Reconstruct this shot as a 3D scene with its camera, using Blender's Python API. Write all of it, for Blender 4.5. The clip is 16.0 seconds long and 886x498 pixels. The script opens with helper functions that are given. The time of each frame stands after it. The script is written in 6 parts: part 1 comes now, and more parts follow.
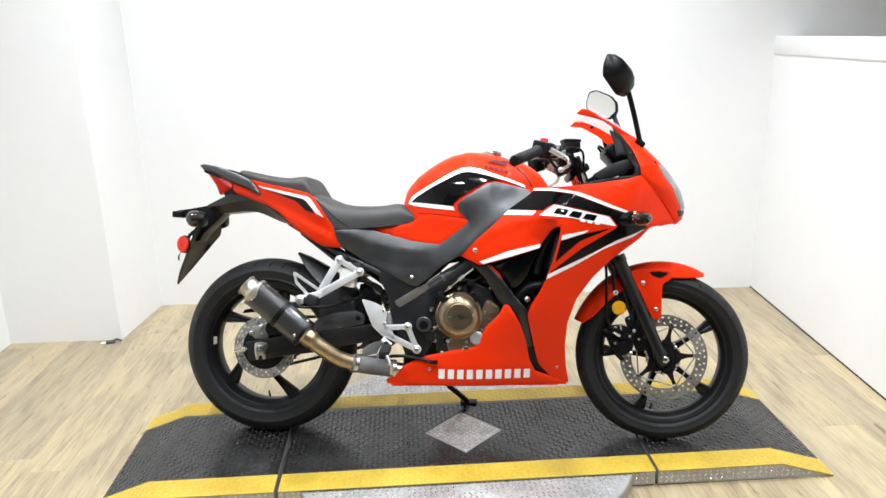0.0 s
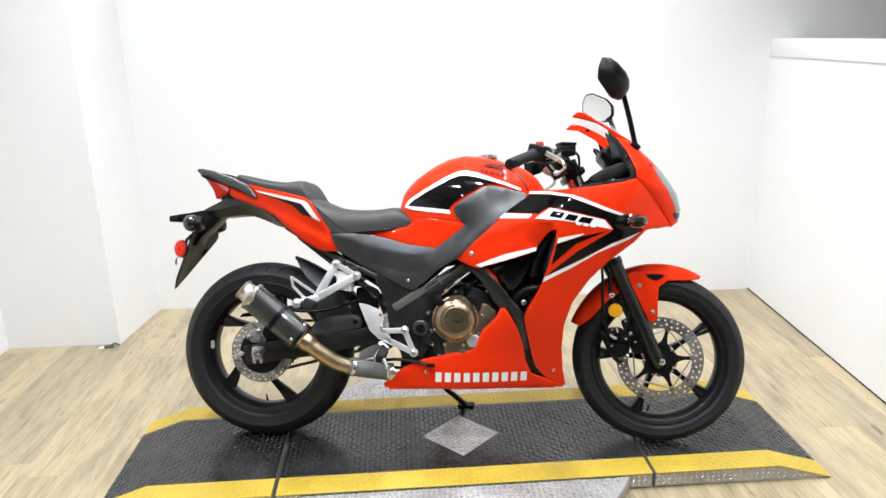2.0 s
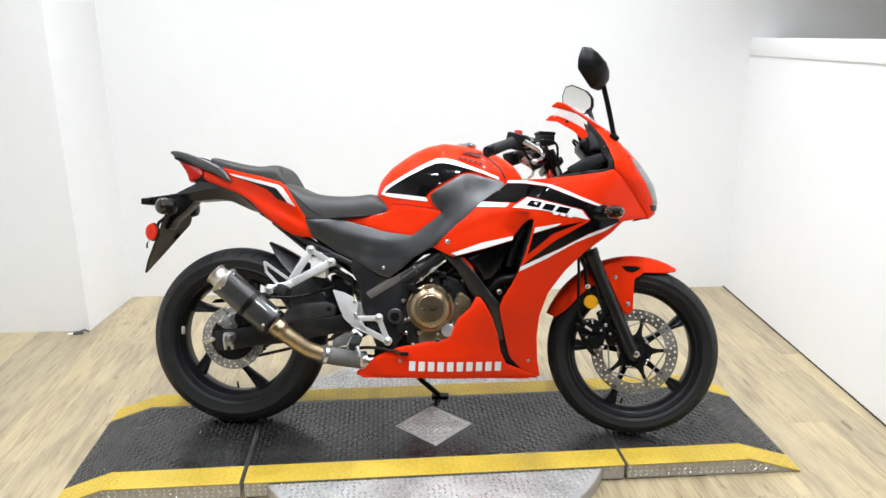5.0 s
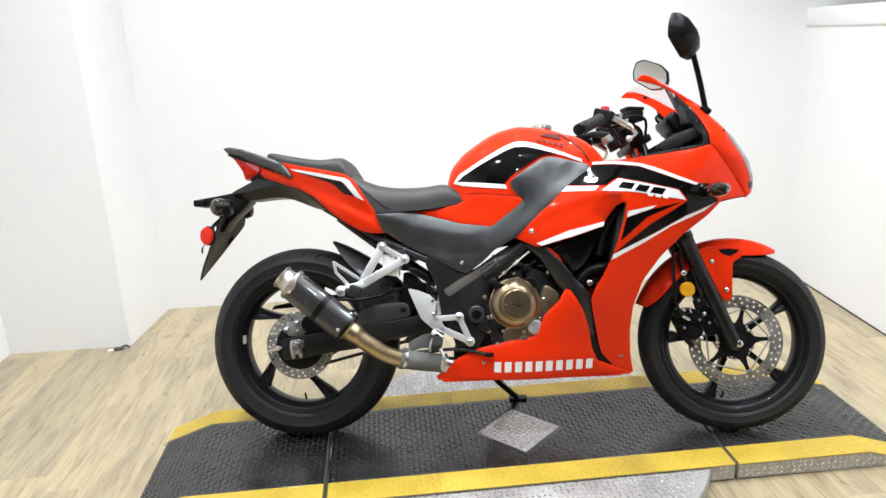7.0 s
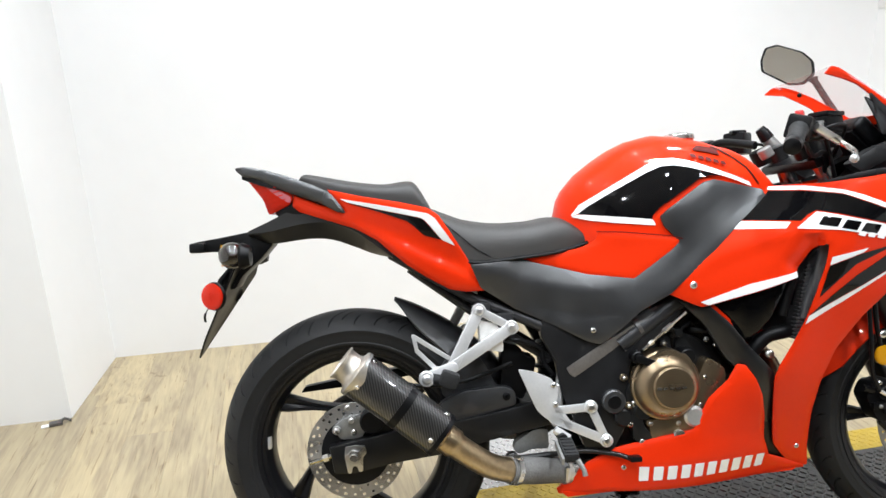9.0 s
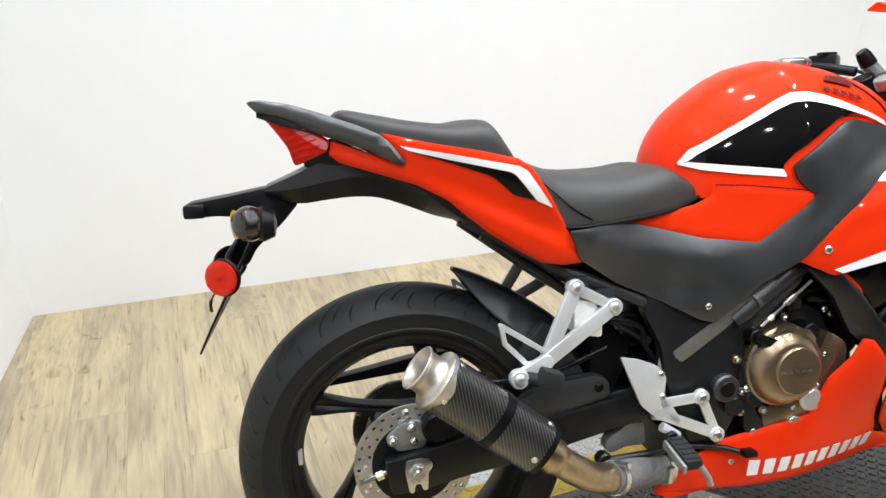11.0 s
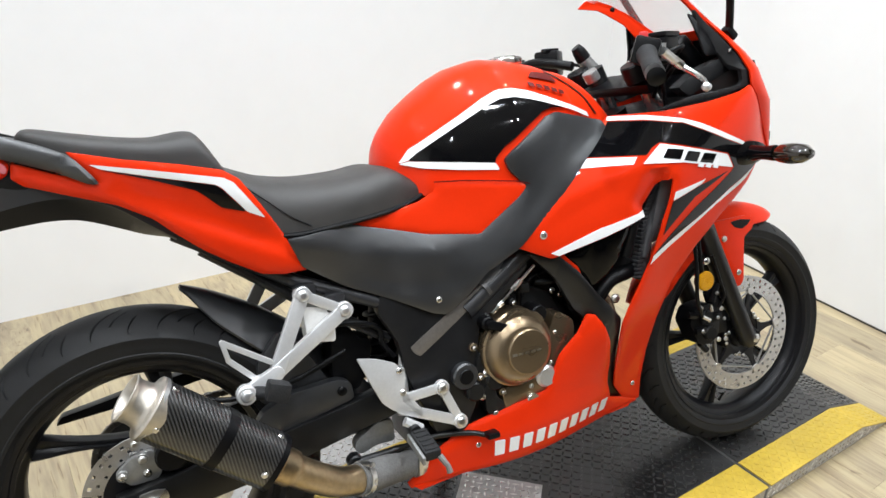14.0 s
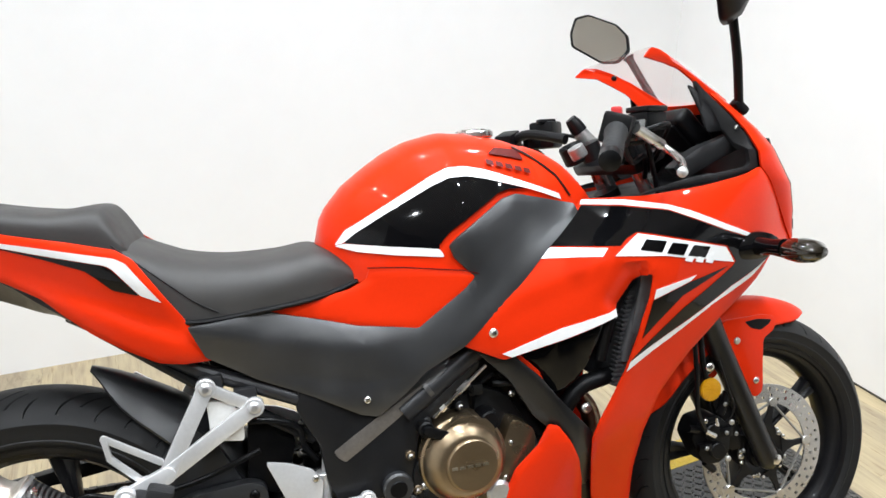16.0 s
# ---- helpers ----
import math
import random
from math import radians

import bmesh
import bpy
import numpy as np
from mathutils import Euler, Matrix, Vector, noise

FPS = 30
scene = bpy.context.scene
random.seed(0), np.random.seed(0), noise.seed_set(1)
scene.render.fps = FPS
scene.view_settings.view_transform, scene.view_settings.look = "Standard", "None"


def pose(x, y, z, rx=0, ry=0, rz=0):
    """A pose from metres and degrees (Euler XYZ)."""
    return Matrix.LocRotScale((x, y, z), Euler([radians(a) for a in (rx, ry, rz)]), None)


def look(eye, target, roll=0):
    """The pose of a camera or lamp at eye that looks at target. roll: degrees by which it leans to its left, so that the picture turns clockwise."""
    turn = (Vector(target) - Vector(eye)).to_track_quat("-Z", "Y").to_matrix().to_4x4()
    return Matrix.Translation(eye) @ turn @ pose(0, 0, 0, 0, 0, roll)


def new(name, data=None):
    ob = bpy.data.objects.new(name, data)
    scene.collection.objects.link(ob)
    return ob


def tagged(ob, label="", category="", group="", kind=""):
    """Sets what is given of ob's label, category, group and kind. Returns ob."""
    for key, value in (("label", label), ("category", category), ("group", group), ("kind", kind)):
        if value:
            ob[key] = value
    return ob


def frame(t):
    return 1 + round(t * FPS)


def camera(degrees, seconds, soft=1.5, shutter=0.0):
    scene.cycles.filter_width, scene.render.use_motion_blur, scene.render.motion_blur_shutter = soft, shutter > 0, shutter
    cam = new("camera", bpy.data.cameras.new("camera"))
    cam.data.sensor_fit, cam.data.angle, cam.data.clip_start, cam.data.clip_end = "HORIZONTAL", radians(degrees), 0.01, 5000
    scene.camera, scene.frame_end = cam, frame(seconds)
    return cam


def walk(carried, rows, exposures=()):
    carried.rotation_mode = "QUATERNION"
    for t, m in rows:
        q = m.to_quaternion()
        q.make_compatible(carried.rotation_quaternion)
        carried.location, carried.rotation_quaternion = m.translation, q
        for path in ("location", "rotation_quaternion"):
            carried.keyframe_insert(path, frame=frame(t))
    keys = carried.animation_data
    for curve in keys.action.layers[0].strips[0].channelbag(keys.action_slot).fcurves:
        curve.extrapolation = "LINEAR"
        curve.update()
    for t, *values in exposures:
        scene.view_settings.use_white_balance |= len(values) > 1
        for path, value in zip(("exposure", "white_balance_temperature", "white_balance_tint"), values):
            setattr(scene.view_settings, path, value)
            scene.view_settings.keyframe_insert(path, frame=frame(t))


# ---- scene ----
cam = camera(62.86, 16.0)
PATH = [
    (0, (0.0630, 0.2431, 1.4391), (0.1663, 2.1567, 0.8670), -1.34),
    (0.5, (0.0754, 0.2411, 1.4413), (0.1763, 2.1559, 0.8728), -1.32),
    (1, (0.0752, 0.2348, 1.4427), (0.1698, 2.1523, 0.8821), -1.35),
    (1.5, (0.0739, 0.2347, 1.4413), (0.1710, 2.1509, 0.8767), -1.73),
    (2, (0.0741, 0.2375, 1.4431), (0.1782, 2.1532, 0.8780), -1.57),
    (2.5, (0.0845, 0.2436, 1.4388), (0.1944, 2.1569, 0.8667), -1.63),
    (3, (0.0827, 0.2451, 1.4368), (0.1958, 2.1564, 0.8586), -1.60),
    (3.5, (0.0911, 0.2593, 1.4238), (0.2017, 2.1571, 0.8024), -1.81),
    (4, (0.0730, 0.2603, 1.4234), (0.1447, 2.1602, 0.8028), -2.01),
    (4.5, (0.0751, 0.2551, 1.4195), (0.1791, 2.1560, 0.8063), -2.15),
    (4.7, (0.0884, 0.2475, 1.4140), (0.2175, 2.1546, 0.8253), -0.70),
    (6.8, (-0.0868, 0.3494, 1.3299), (0.1588, 2.2597, 0.7912), 0.03),
    (7, (-0.1478, 0.4338, 1.3273), (0.0057, 2.3465, 0.7635), -2.62),
    (7.5, (-0.1932, 0.6450, 1.3287), (-0.1128, 2.5399, 0.6938), -0.56),
    (8, (-0.3586, 0.8283, 1.3257), (-0.1989, 2.7348, 0.7431), 0.18),
    (8.5, (-0.4849, 1.0184, 1.3362), (-0.1113, 2.8847, 0.7221), 0.09),
    (8.7, (-0.5024, 1.0914, 1.3209), (-0.1429, 2.9610, 0.7084), -1.37),
    (10.8, (-0.7636, 1.6769, 1.3160), (-0.1203, 3.3901, 0.5091), 0.78),
    (11, (-0.7673, 1.6762, 1.2993), (-0.1271, 3.3621, 0.4345), 0.86),
    (11.5, (-0.7806, 1.6663, 1.2593), (-0.1743, 3.2574, 0.2101), 1.53),
    (12, (-0.7821, 1.6660, 1.2401), (-0.1269, 3.2186, 0.1630), 0.72),
    (12.5, (-0.7553, 1.6565, 1.2512), (-0.0254, 3.1961, 0.2038), 0.99),
    (13, (-0.6977, 1.6347, 1.2639), (0.1255, 3.1540, 0.2569), 0.99),
    (13.5, (-0.6293, 1.6100, 1.2784), (0.3141, 3.1134, 0.3566), 0.92),
    (14, (-0.5774, 1.5941, 1.3138), (0.4421, 3.0840, 0.4531), 1.70),
    (14.5, (-0.5343, 1.5719, 1.3217), (0.5622, 3.0287, 0.4997), 0.68),
    (15, (-0.5304, 1.5869, 1.3254), (0.6053, 3.0369, 0.5460), -0.65),
    (15.5, (-0.4721, 1.6094, 1.3136), (0.5934, 3.1153, 0.5409), -0.75),
    (16, (-0.2534, 1.5961, 1.3237), (0.5541, 3.2707, 0.5864), 0.98),
]
EXPOSURES = [(0.0, -0.08), (2.5, -0.12), (3.3, -0.2), (4.7, -0.2), (7.0, -0.12), (8.7, -0.12), (11.0, -0.2), (12.5, -0.3), (15.0, -0.3), (16.0, -0.22)]
walk(cam, [(t, look(eye, target, roll)) for t, eye, target, roll in PATH], EXPOSURES)

# ---- world and lights ----
LAMP_WATT = 13.2
world = bpy.data.worlds.new("world")
scene.world = world
world.use_nodes = True
world.node_tree.nodes["Background"].inputs["Color"].default_value = (1.0, 0.99, 0.98, 1)
world.node_tree.nodes["Background"].inputs["Strength"].default_value = 0.35


# ---- materials ----
def material(name):
    m = bpy.data.materials.new(name)
    m.use_nodes = True
    return m, m.node_tree.nodes, m.node_tree.links, m.node_tree.nodes["Principled BSDF"]


def surface(name, color, rough=0.5, metal=0.0, coat=0.0, vary=0.08, scale=30.0, bump=0.0, bump_scale=200.0, dist=0.001,
            stretch=(1, 1, 1), rough_vary=0.06, coat_rough=0.03, spec=0.5, piece=0.0):
    """A procedural surface: two scales of colour change, uneven gloss, fine relief."""
    m, n, l, p = material(name)
    tc, mp = n.new("ShaderNodeTexCoord"), n.new("ShaderNodeMapping")
    mp.inputs["Scale"].default_value = stretch
    l.new(tc.outputs["Object"], mp.inputs["Vector"])
    fine, wide = n.new("ShaderNodeTexNoise"), n.new("ShaderNodeTexNoise")
    fine.inputs["Scale"].default_value, wide.inputs["Scale"].default_value = scale * 6, scale * 0.5
    fine.inputs["Detail"].default_value = 4
    for t in (fine, wide):
        l.new(mp.outputs["Vector"], t.inputs["Vector"])
    add = n.new("ShaderNodeMath")
    add.operation = "ADD"
    l.new(fine.outputs["Fac"], add.inputs[0])
    l.new(wide.outputs["Fac"], add.inputs[1])
    ramp = n.new("ShaderNodeMapRange")
    ramp.inputs["From Min"].default_value, ramp.inputs["From Max"].default_value = 0.6, 1.4
    ramp.inputs["To Min"].default_value, ramp.inputs["To Max"].default_value = 1 - vary, 1 + vary
    l.new(add.outputs[0], ramp.inputs["Value"])
    value = ramp.outputs["Result"]
    if piece:
        info = n.new("ShaderNodeObjectInfo")
        pr = n.new("ShaderNodeMapRange")
        pr.inputs["To Min"].default_value, pr.inputs["To Max"].default_value = 1 - piece, 1 + piece
        l.new(info.outputs["Random"], pr.inputs["Value"])
        mul = n.new("ShaderNodeMath")
        mul.operation = "MULTIPLY"
        l.new(value, mul.inputs[0])
        l.new(pr.outputs["Result"], mul.inputs[1])
        value = mul.outputs[0]
    mix = n.new("ShaderNodeVectorMath")
    mix.operation = "SCALE"
    mix.inputs[0].default_value = color
    l.new(value, mix.inputs["Scale"])
    l.new(mix.outputs["Vector"], p.inputs["Base Color"])
    rr = n.new("ShaderNodeMapRange")
    rr.inputs["From Min"].default_value, rr.inputs["From Max"].default_value = 0.3, 0.7
    rr.inputs["To Min"].default_value, rr.inputs["To Max"].default_value = max(0.01, rough - rough_vary), min(1, rough + rough_vary)
    l.new(wide.outputs["Fac"], rr.inputs["Value"])
    l.new(rr.outputs["Result"], p.inputs["Roughness"])
    p.inputs["Metallic"].default_value = metal
    p.inputs["Coat Weight"].default_value = coat
    p.inputs["Specular IOR Level"].default_value = spec
    p.inputs["Coat Roughness"].default_value = coat_rough
    if bump:
        bn, bp = n.new("ShaderNodeTexNoise"), n.new("ShaderNodeBump")
        bn.inputs["Scale"].default_value, bn.inputs["Detail"].default_value = bump_scale, 3
        l.new(mp.outputs["Vector"], bn.inputs["Vector"])
        bp.inputs["Strength"].default_value, bp.inputs["Distance"].default_value = bump, dist
        l.new(bn.outputs["Fac"], bp.inputs["Height"])
        l.new(bp.outputs["Normal"], p.inputs["Normal"])
    return m


RED = surface("red_paint", (0.66, 0.027, 0.004), 0.38, coat=0.22, vary=0.03, rough_vary=0.03, spec=0.04, coat_rough=0.02)
BLACK_GLOSS = surface("black_gloss", (0.003, 0.003, 0.0035), 0.07, coat=0.12, vary=0.1, rough_vary=0.03, spec=0.2)
WHITE_GLOSS = surface("white_vinyl", (0.8, 0.8, 0.8), 0.25, coat=0.6, vary=0.02)
PLASTIC = surface("dark_plastic", (0.0175, 0.0182, 0.0200), 0.40, spec=0.85, vary=0.12, bump=0.25, bump_scale=900, dist=0.0004)
TAIL_BLACK = surface("tail_plastic", (0.0065, 0.0065, 0.007), 0.38, spec=0.5, vary=0.12, bump=0.25, bump_scale=900, dist=0.0004)
BLACK = surface("black_plastic", (0.0025, 0.0025, 0.003), 0.40, spec=0.2, vary=0.15, bump=0.2, bump_scale=700, dist=0.0004)
SATIN = surface("satin_black_metal", (0.005, 0.005, 0.0053), 0.36, spec=0.4, vary=0.15, bump=0.15, bump_scale=700, dist=0.0004)
VINYL = surface("seat_vinyl", (0.021, 0.019, 0.017), 0.58, spec=0.6, vary=0.15, bump=0.5, bump_scale=1100, dist=0.0006)
RUBBER = surface("tyre_rubber", (0.0105, 0.0105, 0.0108), 0.56, spec=0.26, vary=0.2, bump=0.3, bump_scale=500, dist=0.0006)
RIM = surface("black_rim", (0.005, 0.005, 0.006), 0.40, coat=0.10, spec=0.22, vary=0.1)
FRAME = surface("painted_frame", (0.030, 0.030, 0.032), 0.36, metal=0.3, spec=0.4, vary=0.1)
STEEL = surface("brushed_steel", (0.62, 0.61, 0.59), 0.28, metal=1.0, vary=0.1, rough_vary=0.1)
CHROME = surface("bright_chrome", (0.75, 0.75, 0.75), 0.24, metal=1.0, vary=0.05)
ALLOY = surface("cast_alloy", (0.62, 0.62, 0.62), 0.36, metal=0.75, vary=0.08, bump=0.2, bump_scale=600, dist=0.0004)
BRONZE = surface("bronze_cover", (0.265, 0.200, 0.128), 0.31, metal=0.9, vary=0.06, bump=0.12, bump_scale=700, dist=0.0003)
DARK_ALLOY = surface("dull_alloy", (0.30, 0.30, 0.29), 0.42, metal=0.7, vary=0.15)
WALL = surface("wall_paint", (0.84, 0.84, 0.835), 0.6, vary=0.015, scale=2, bump=0.12, bump_scale=260, dist=0.0008)


# ---- builders ----
def mesh_object(name, bm, mat, parent=None, label="", smooth=30):
    me = bpy.data.meshes.new(name)
    bmesh.ops.recalc_face_normals(bm, faces=bm.faces[:])
    bm.to_mesh(me)
    bm.free()
    me.materials.append(mat)
    if smooth:
        me.shade_smooth()
        me.set_sharp_from_angle(angle=radians(smooth))
    ob = new(name, me)
    if parent is not None:
        ob.parent = parent
    if label:
        ob["label"] = label
    return ob


def part(name, bm, mat, parent, label="", smooth=30):
    return mesh_object(name, bm, mat, parent, label, smooth)


def thing(name, m, label, category, group=""):
    ob = new(name)
    ob.empty_display_size = 0.1
    ob.matrix_world = m
    return tagged(ob, label, category, group)


def box(x0, y0, z0, x1, y1, z1, bevel=0.0, segments=2):
    bm = bmesh.new()
    bmesh.ops.create_cube(bm, size=1)
    for v in bm.verts:
        v.co = Vector((x0 + (v.co.x + 0.5) * (x1 - x0), y0 + (v.co.y + 0.5) * (y1 - y0), z0 + (v.co.z + 0.5) * (z1 - z0)))
    if bevel:
        bmesh.ops.bevel(bm, geom=bm.edges[:], offset=bevel, segments=segments, profile=0.6, affect="EDGES")
    return bm


def join(*bms):
    """One bmesh out of several."""
    out = bmesh.new()
    for b in bms:
        me = bpy.data.meshes.new("tmp")
        b.to_mesh(me)
        b.free()
        out.from_mesh(me)
        bpy.data.meshes.remove(me)
    return out


def moved(bm, m):
    bmesh.ops.transform(bm, matrix=m, verts=bm.verts[:])
    return bm


def ring(profile, steps=64, axis_y=True):
    """A body of revolution about the y axis. profile: (radius, y) round a closed or open line."""
    bm = bmesh.new()
    closed = profile[0] == profile[-1]
    pts = profile[:-1] if closed else profile
    rows = []
    for k in range(steps):
        a = 2 * math.pi * k / steps
        rows.append([bm.verts.new((r * math.cos(a), y, r * math.sin(a))) for r, y in pts])
    n = len(pts)
    for k in range(steps):
        a, b = rows[k], rows[(k + 1) % steps]
        for i in range(n if closed else n - 1):
            j = (i + 1) % n
            try:
                bm.faces.new((a[i], a[j], b[j], b[i]))
            except ValueError:
                pass
    bmesh.ops.remove_doubles(bm, verts=bm.verts[:], dist=1e-6)
    return bm


def rod(points, radius, sides=10, caps=True, closed=False):
    """A tube along points. radius: one number or one for each point."""
    bm = bmesh.new()
    pts = [Vector(p) for p in points]
    rad = radius if isinstance(radius, (list, tuple)) else [radius] * len(pts)
    rows, up = [], None
    for i, p in enumerate(pts):
        d = (pts[min(i + 1, len(pts) - 1)] - pts[max(i - 1, 0)]).normalized()
        if up is None:
            up = d.orthogonal().normalized()
        up = (up - d * up.dot(d)).normalized()
        side = d.cross(up)
        rows.append([bm.verts.new(p + (up * math.cos(2 * math.pi * k / sides) + side * math.sin(2 * math.pi * k / sides)) * rad[i]) for k in range(sides)])
    for a, b in zip(rows, rows[1:]):
        for k in range(sides):
            bm.faces.new((a[k], a[(k + 1) % sides], b[(k + 1) % sides], b[k]))
    if caps:
        bm.faces.new(rows[0])
        bm.faces.new(rows[-1])
    return bm


def spline(points, steps=6, closed=False):
    """Points on a smooth line through the given ones."""
    p = [Vector(q) for q in points]
    n, out = len(p), []
    for i in range(n if closed else n - 1):
        a = p[(i - 1) % n] if closed or i else p[0]
        b, c = p[i], p[(i + 1) % n]
        d = p[(i + 2) % n] if closed or i + 2 < n else p[-1]
        for k in range(steps):
            t = k / steps
            out.append(0.5 * (2 * b + (c - a) * t + (2 * a - 5 * b + 4 * c - d) * t * t + (3 * b - a - 3 * c + d) * t ** 3))
    if not closed:
        out.append(p[-1])
    return out


def pipe(points, radius, steps=6, sides=10):
    return rod(spline(points, steps), radius, sides)


def slab(outline, y0, y1, bevel=0.0, segments=2):
    """A plate: an outline in (x, z), from y0 to y1."""
    bm = bmesh.new()
    f = bm.faces.new([bm.verts.new((x, y0, z)) for x, z in outline])
    r = bmesh.ops.extrude_face_region(bm, geom=[f])
    for v in r["geom"]:
        if isinstance(v, bmesh.types.BMVert):
            v.co.y = y1
    if bevel:
        bmesh.ops.recalc_face_normals(bm, faces=bm.faces[:])
        bmesh.ops.bevel(bm, geom=bm.edges[:], offset=bevel, segments=segments, profile=0.6, affect="EDGES", clamp_overlap=True)
    return bm


def cyl(p0, p1, r0, r1=None, sides=20, bevel=0.0):
    r1 = r0 if r1 is None else r1
    p0, p1 = Vector(p0), Vector(p1)
    d = (p1 - p0).normalized()
    if bevel:
        return rod([p0, p0 + d * 1e-5, p0 + d * bevel, p1 - d * bevel, p1 - d * 1e-5, p1], [0.001 + r0 - bevel, r0 - bevel, r0, r1, r1 - bevel, 0.001 + r1 - bevel], sides)
    return rod([p0, p1], [r0, r1], sides)


def bolt(p, r=0.007, h=0.006, d=(0, -1, 0), inner=True):
    """A domed button-head bolt with a socket."""
    p, d = Vector(p), Vector(d).normalized()
    pts = [(0, 0), (0.0001, 1), (0.45, 1), (0.8, 0.75), (1, 0.45), (1.0001, 0.42)] if inner else [(0, 1), (0.6, 0.95), (1, 0.5), (1.0001, 0.45)]
    if inner:
        return rod([p, p + d * h * 0.45, p + d * h * 0.8, p + d * h, p + d * h, p + d * h * 0.5], [r, r, r * 0.8, r * 0.5, r * 0.42, r * 0.4], 12)
    return rod([p, p + d * h * 0.5, p + d * h], [r, r, r * 0.7], 12)


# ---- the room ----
# dark colour of the unseen closing walls: stands in for an unlit room
SHADE = surface("unlit_room_grey", (0.16, 0.155, 0.15), 0.7, vary=0.05, scale=2)


def wall(name, a, b, z0, z1, thick, label, paint=None):
    """A wall whose inner face runs from a to b; it is thick on its far side."""
    a, b = Vector((*a, 0)), Vector((*b, 0))
    d = (b - a).normalized()
    out = Vector((-d.y, d.x, 0)) * thick
    bm = bmesh.new()
    low = [bm.verts.new((q.x, q.y, z0)) for q in (a, b, b + out, a + out)]
    high = [bm.verts.new((q.x, q.y, z1)) for q in (a, b, b + out, a + out)]
    bm.faces.new(low[::-1])
    bm.faces.new(high)
    for i in range(4):
        j = (i + 1) % 4
        bm.faces.new((low[i], low[j], high[j], high[i]))
    return tagged(mesh_object(name, bm, paint or WALL, smooth=0), label, "wall", kind="structure")


CEIL = 2.75
CEILING = surface("ceiling_paint", (0.7, 0.7, 0.7), 0.7, vary=0.03, scale=2)
wall("wall_back", (-1.32, 4.165), (3.4, 4.017), 0, CEIL, 0.12, "smooth white painted back wall of a showroom bay")
wall("wall_pillar_side", (-1.372, 3.69), (-1.32, 4.165), 0, CEIL, 0.3, "side face of a boxed white wall projection")
wall("wall_pillar_front", (-1.92, 3.7), (-1.372, 3.69), 0, CEIL, 0.3, "front face of a boxed white wall projection")
wall("wall_left", (-1.945, 0.7), (-1.92, 3.7), 0, CEIL, 0.12, "white painted side wall meeting the wooden floor")
# out of view, added to close the room; grey carries its darkness
wall("wall_left_far", (-1.99, -4.5), (-1.945, 0.7), 0, CEIL, 0.12, "unseen closing wall, grey to stand for the unlit room", SHADE)
wall("wall_right", (2.03, 4.06), (1.82, 0.8), 0, 1.294, 0.12, "white painted half-height partition with a capped top")
wall("wall_right_far", (3.4, 4.017), (3.4, 0.7), 0, CEIL, 0.12, "plain pale wall beyond the half-height partition")
# two more unseen walls, coloured dark in place of missing light
wall("wall_right_near", (3.4, 0.7), (3.4, -4.5), 0, CEIL, 0.12, "unseen closing wall, grey to stand for the unlit room", SHADE)
wall("wall_behind", (3.4, -4.5), (-1.99, -4.5), 0, CEIL, 0.12, "unseen closing wall at the rear, dark grey for the unlit room", SHADE)
bm = box(-2.2, -4.7, CEIL, 3.6, 4.6, CEIL + 0.1)
tagged(mesh_object("ceiling", bm, CEILING, smooth=0), "plain off-white painted ceiling with recessed lamps", "ceiling", kind="structure")


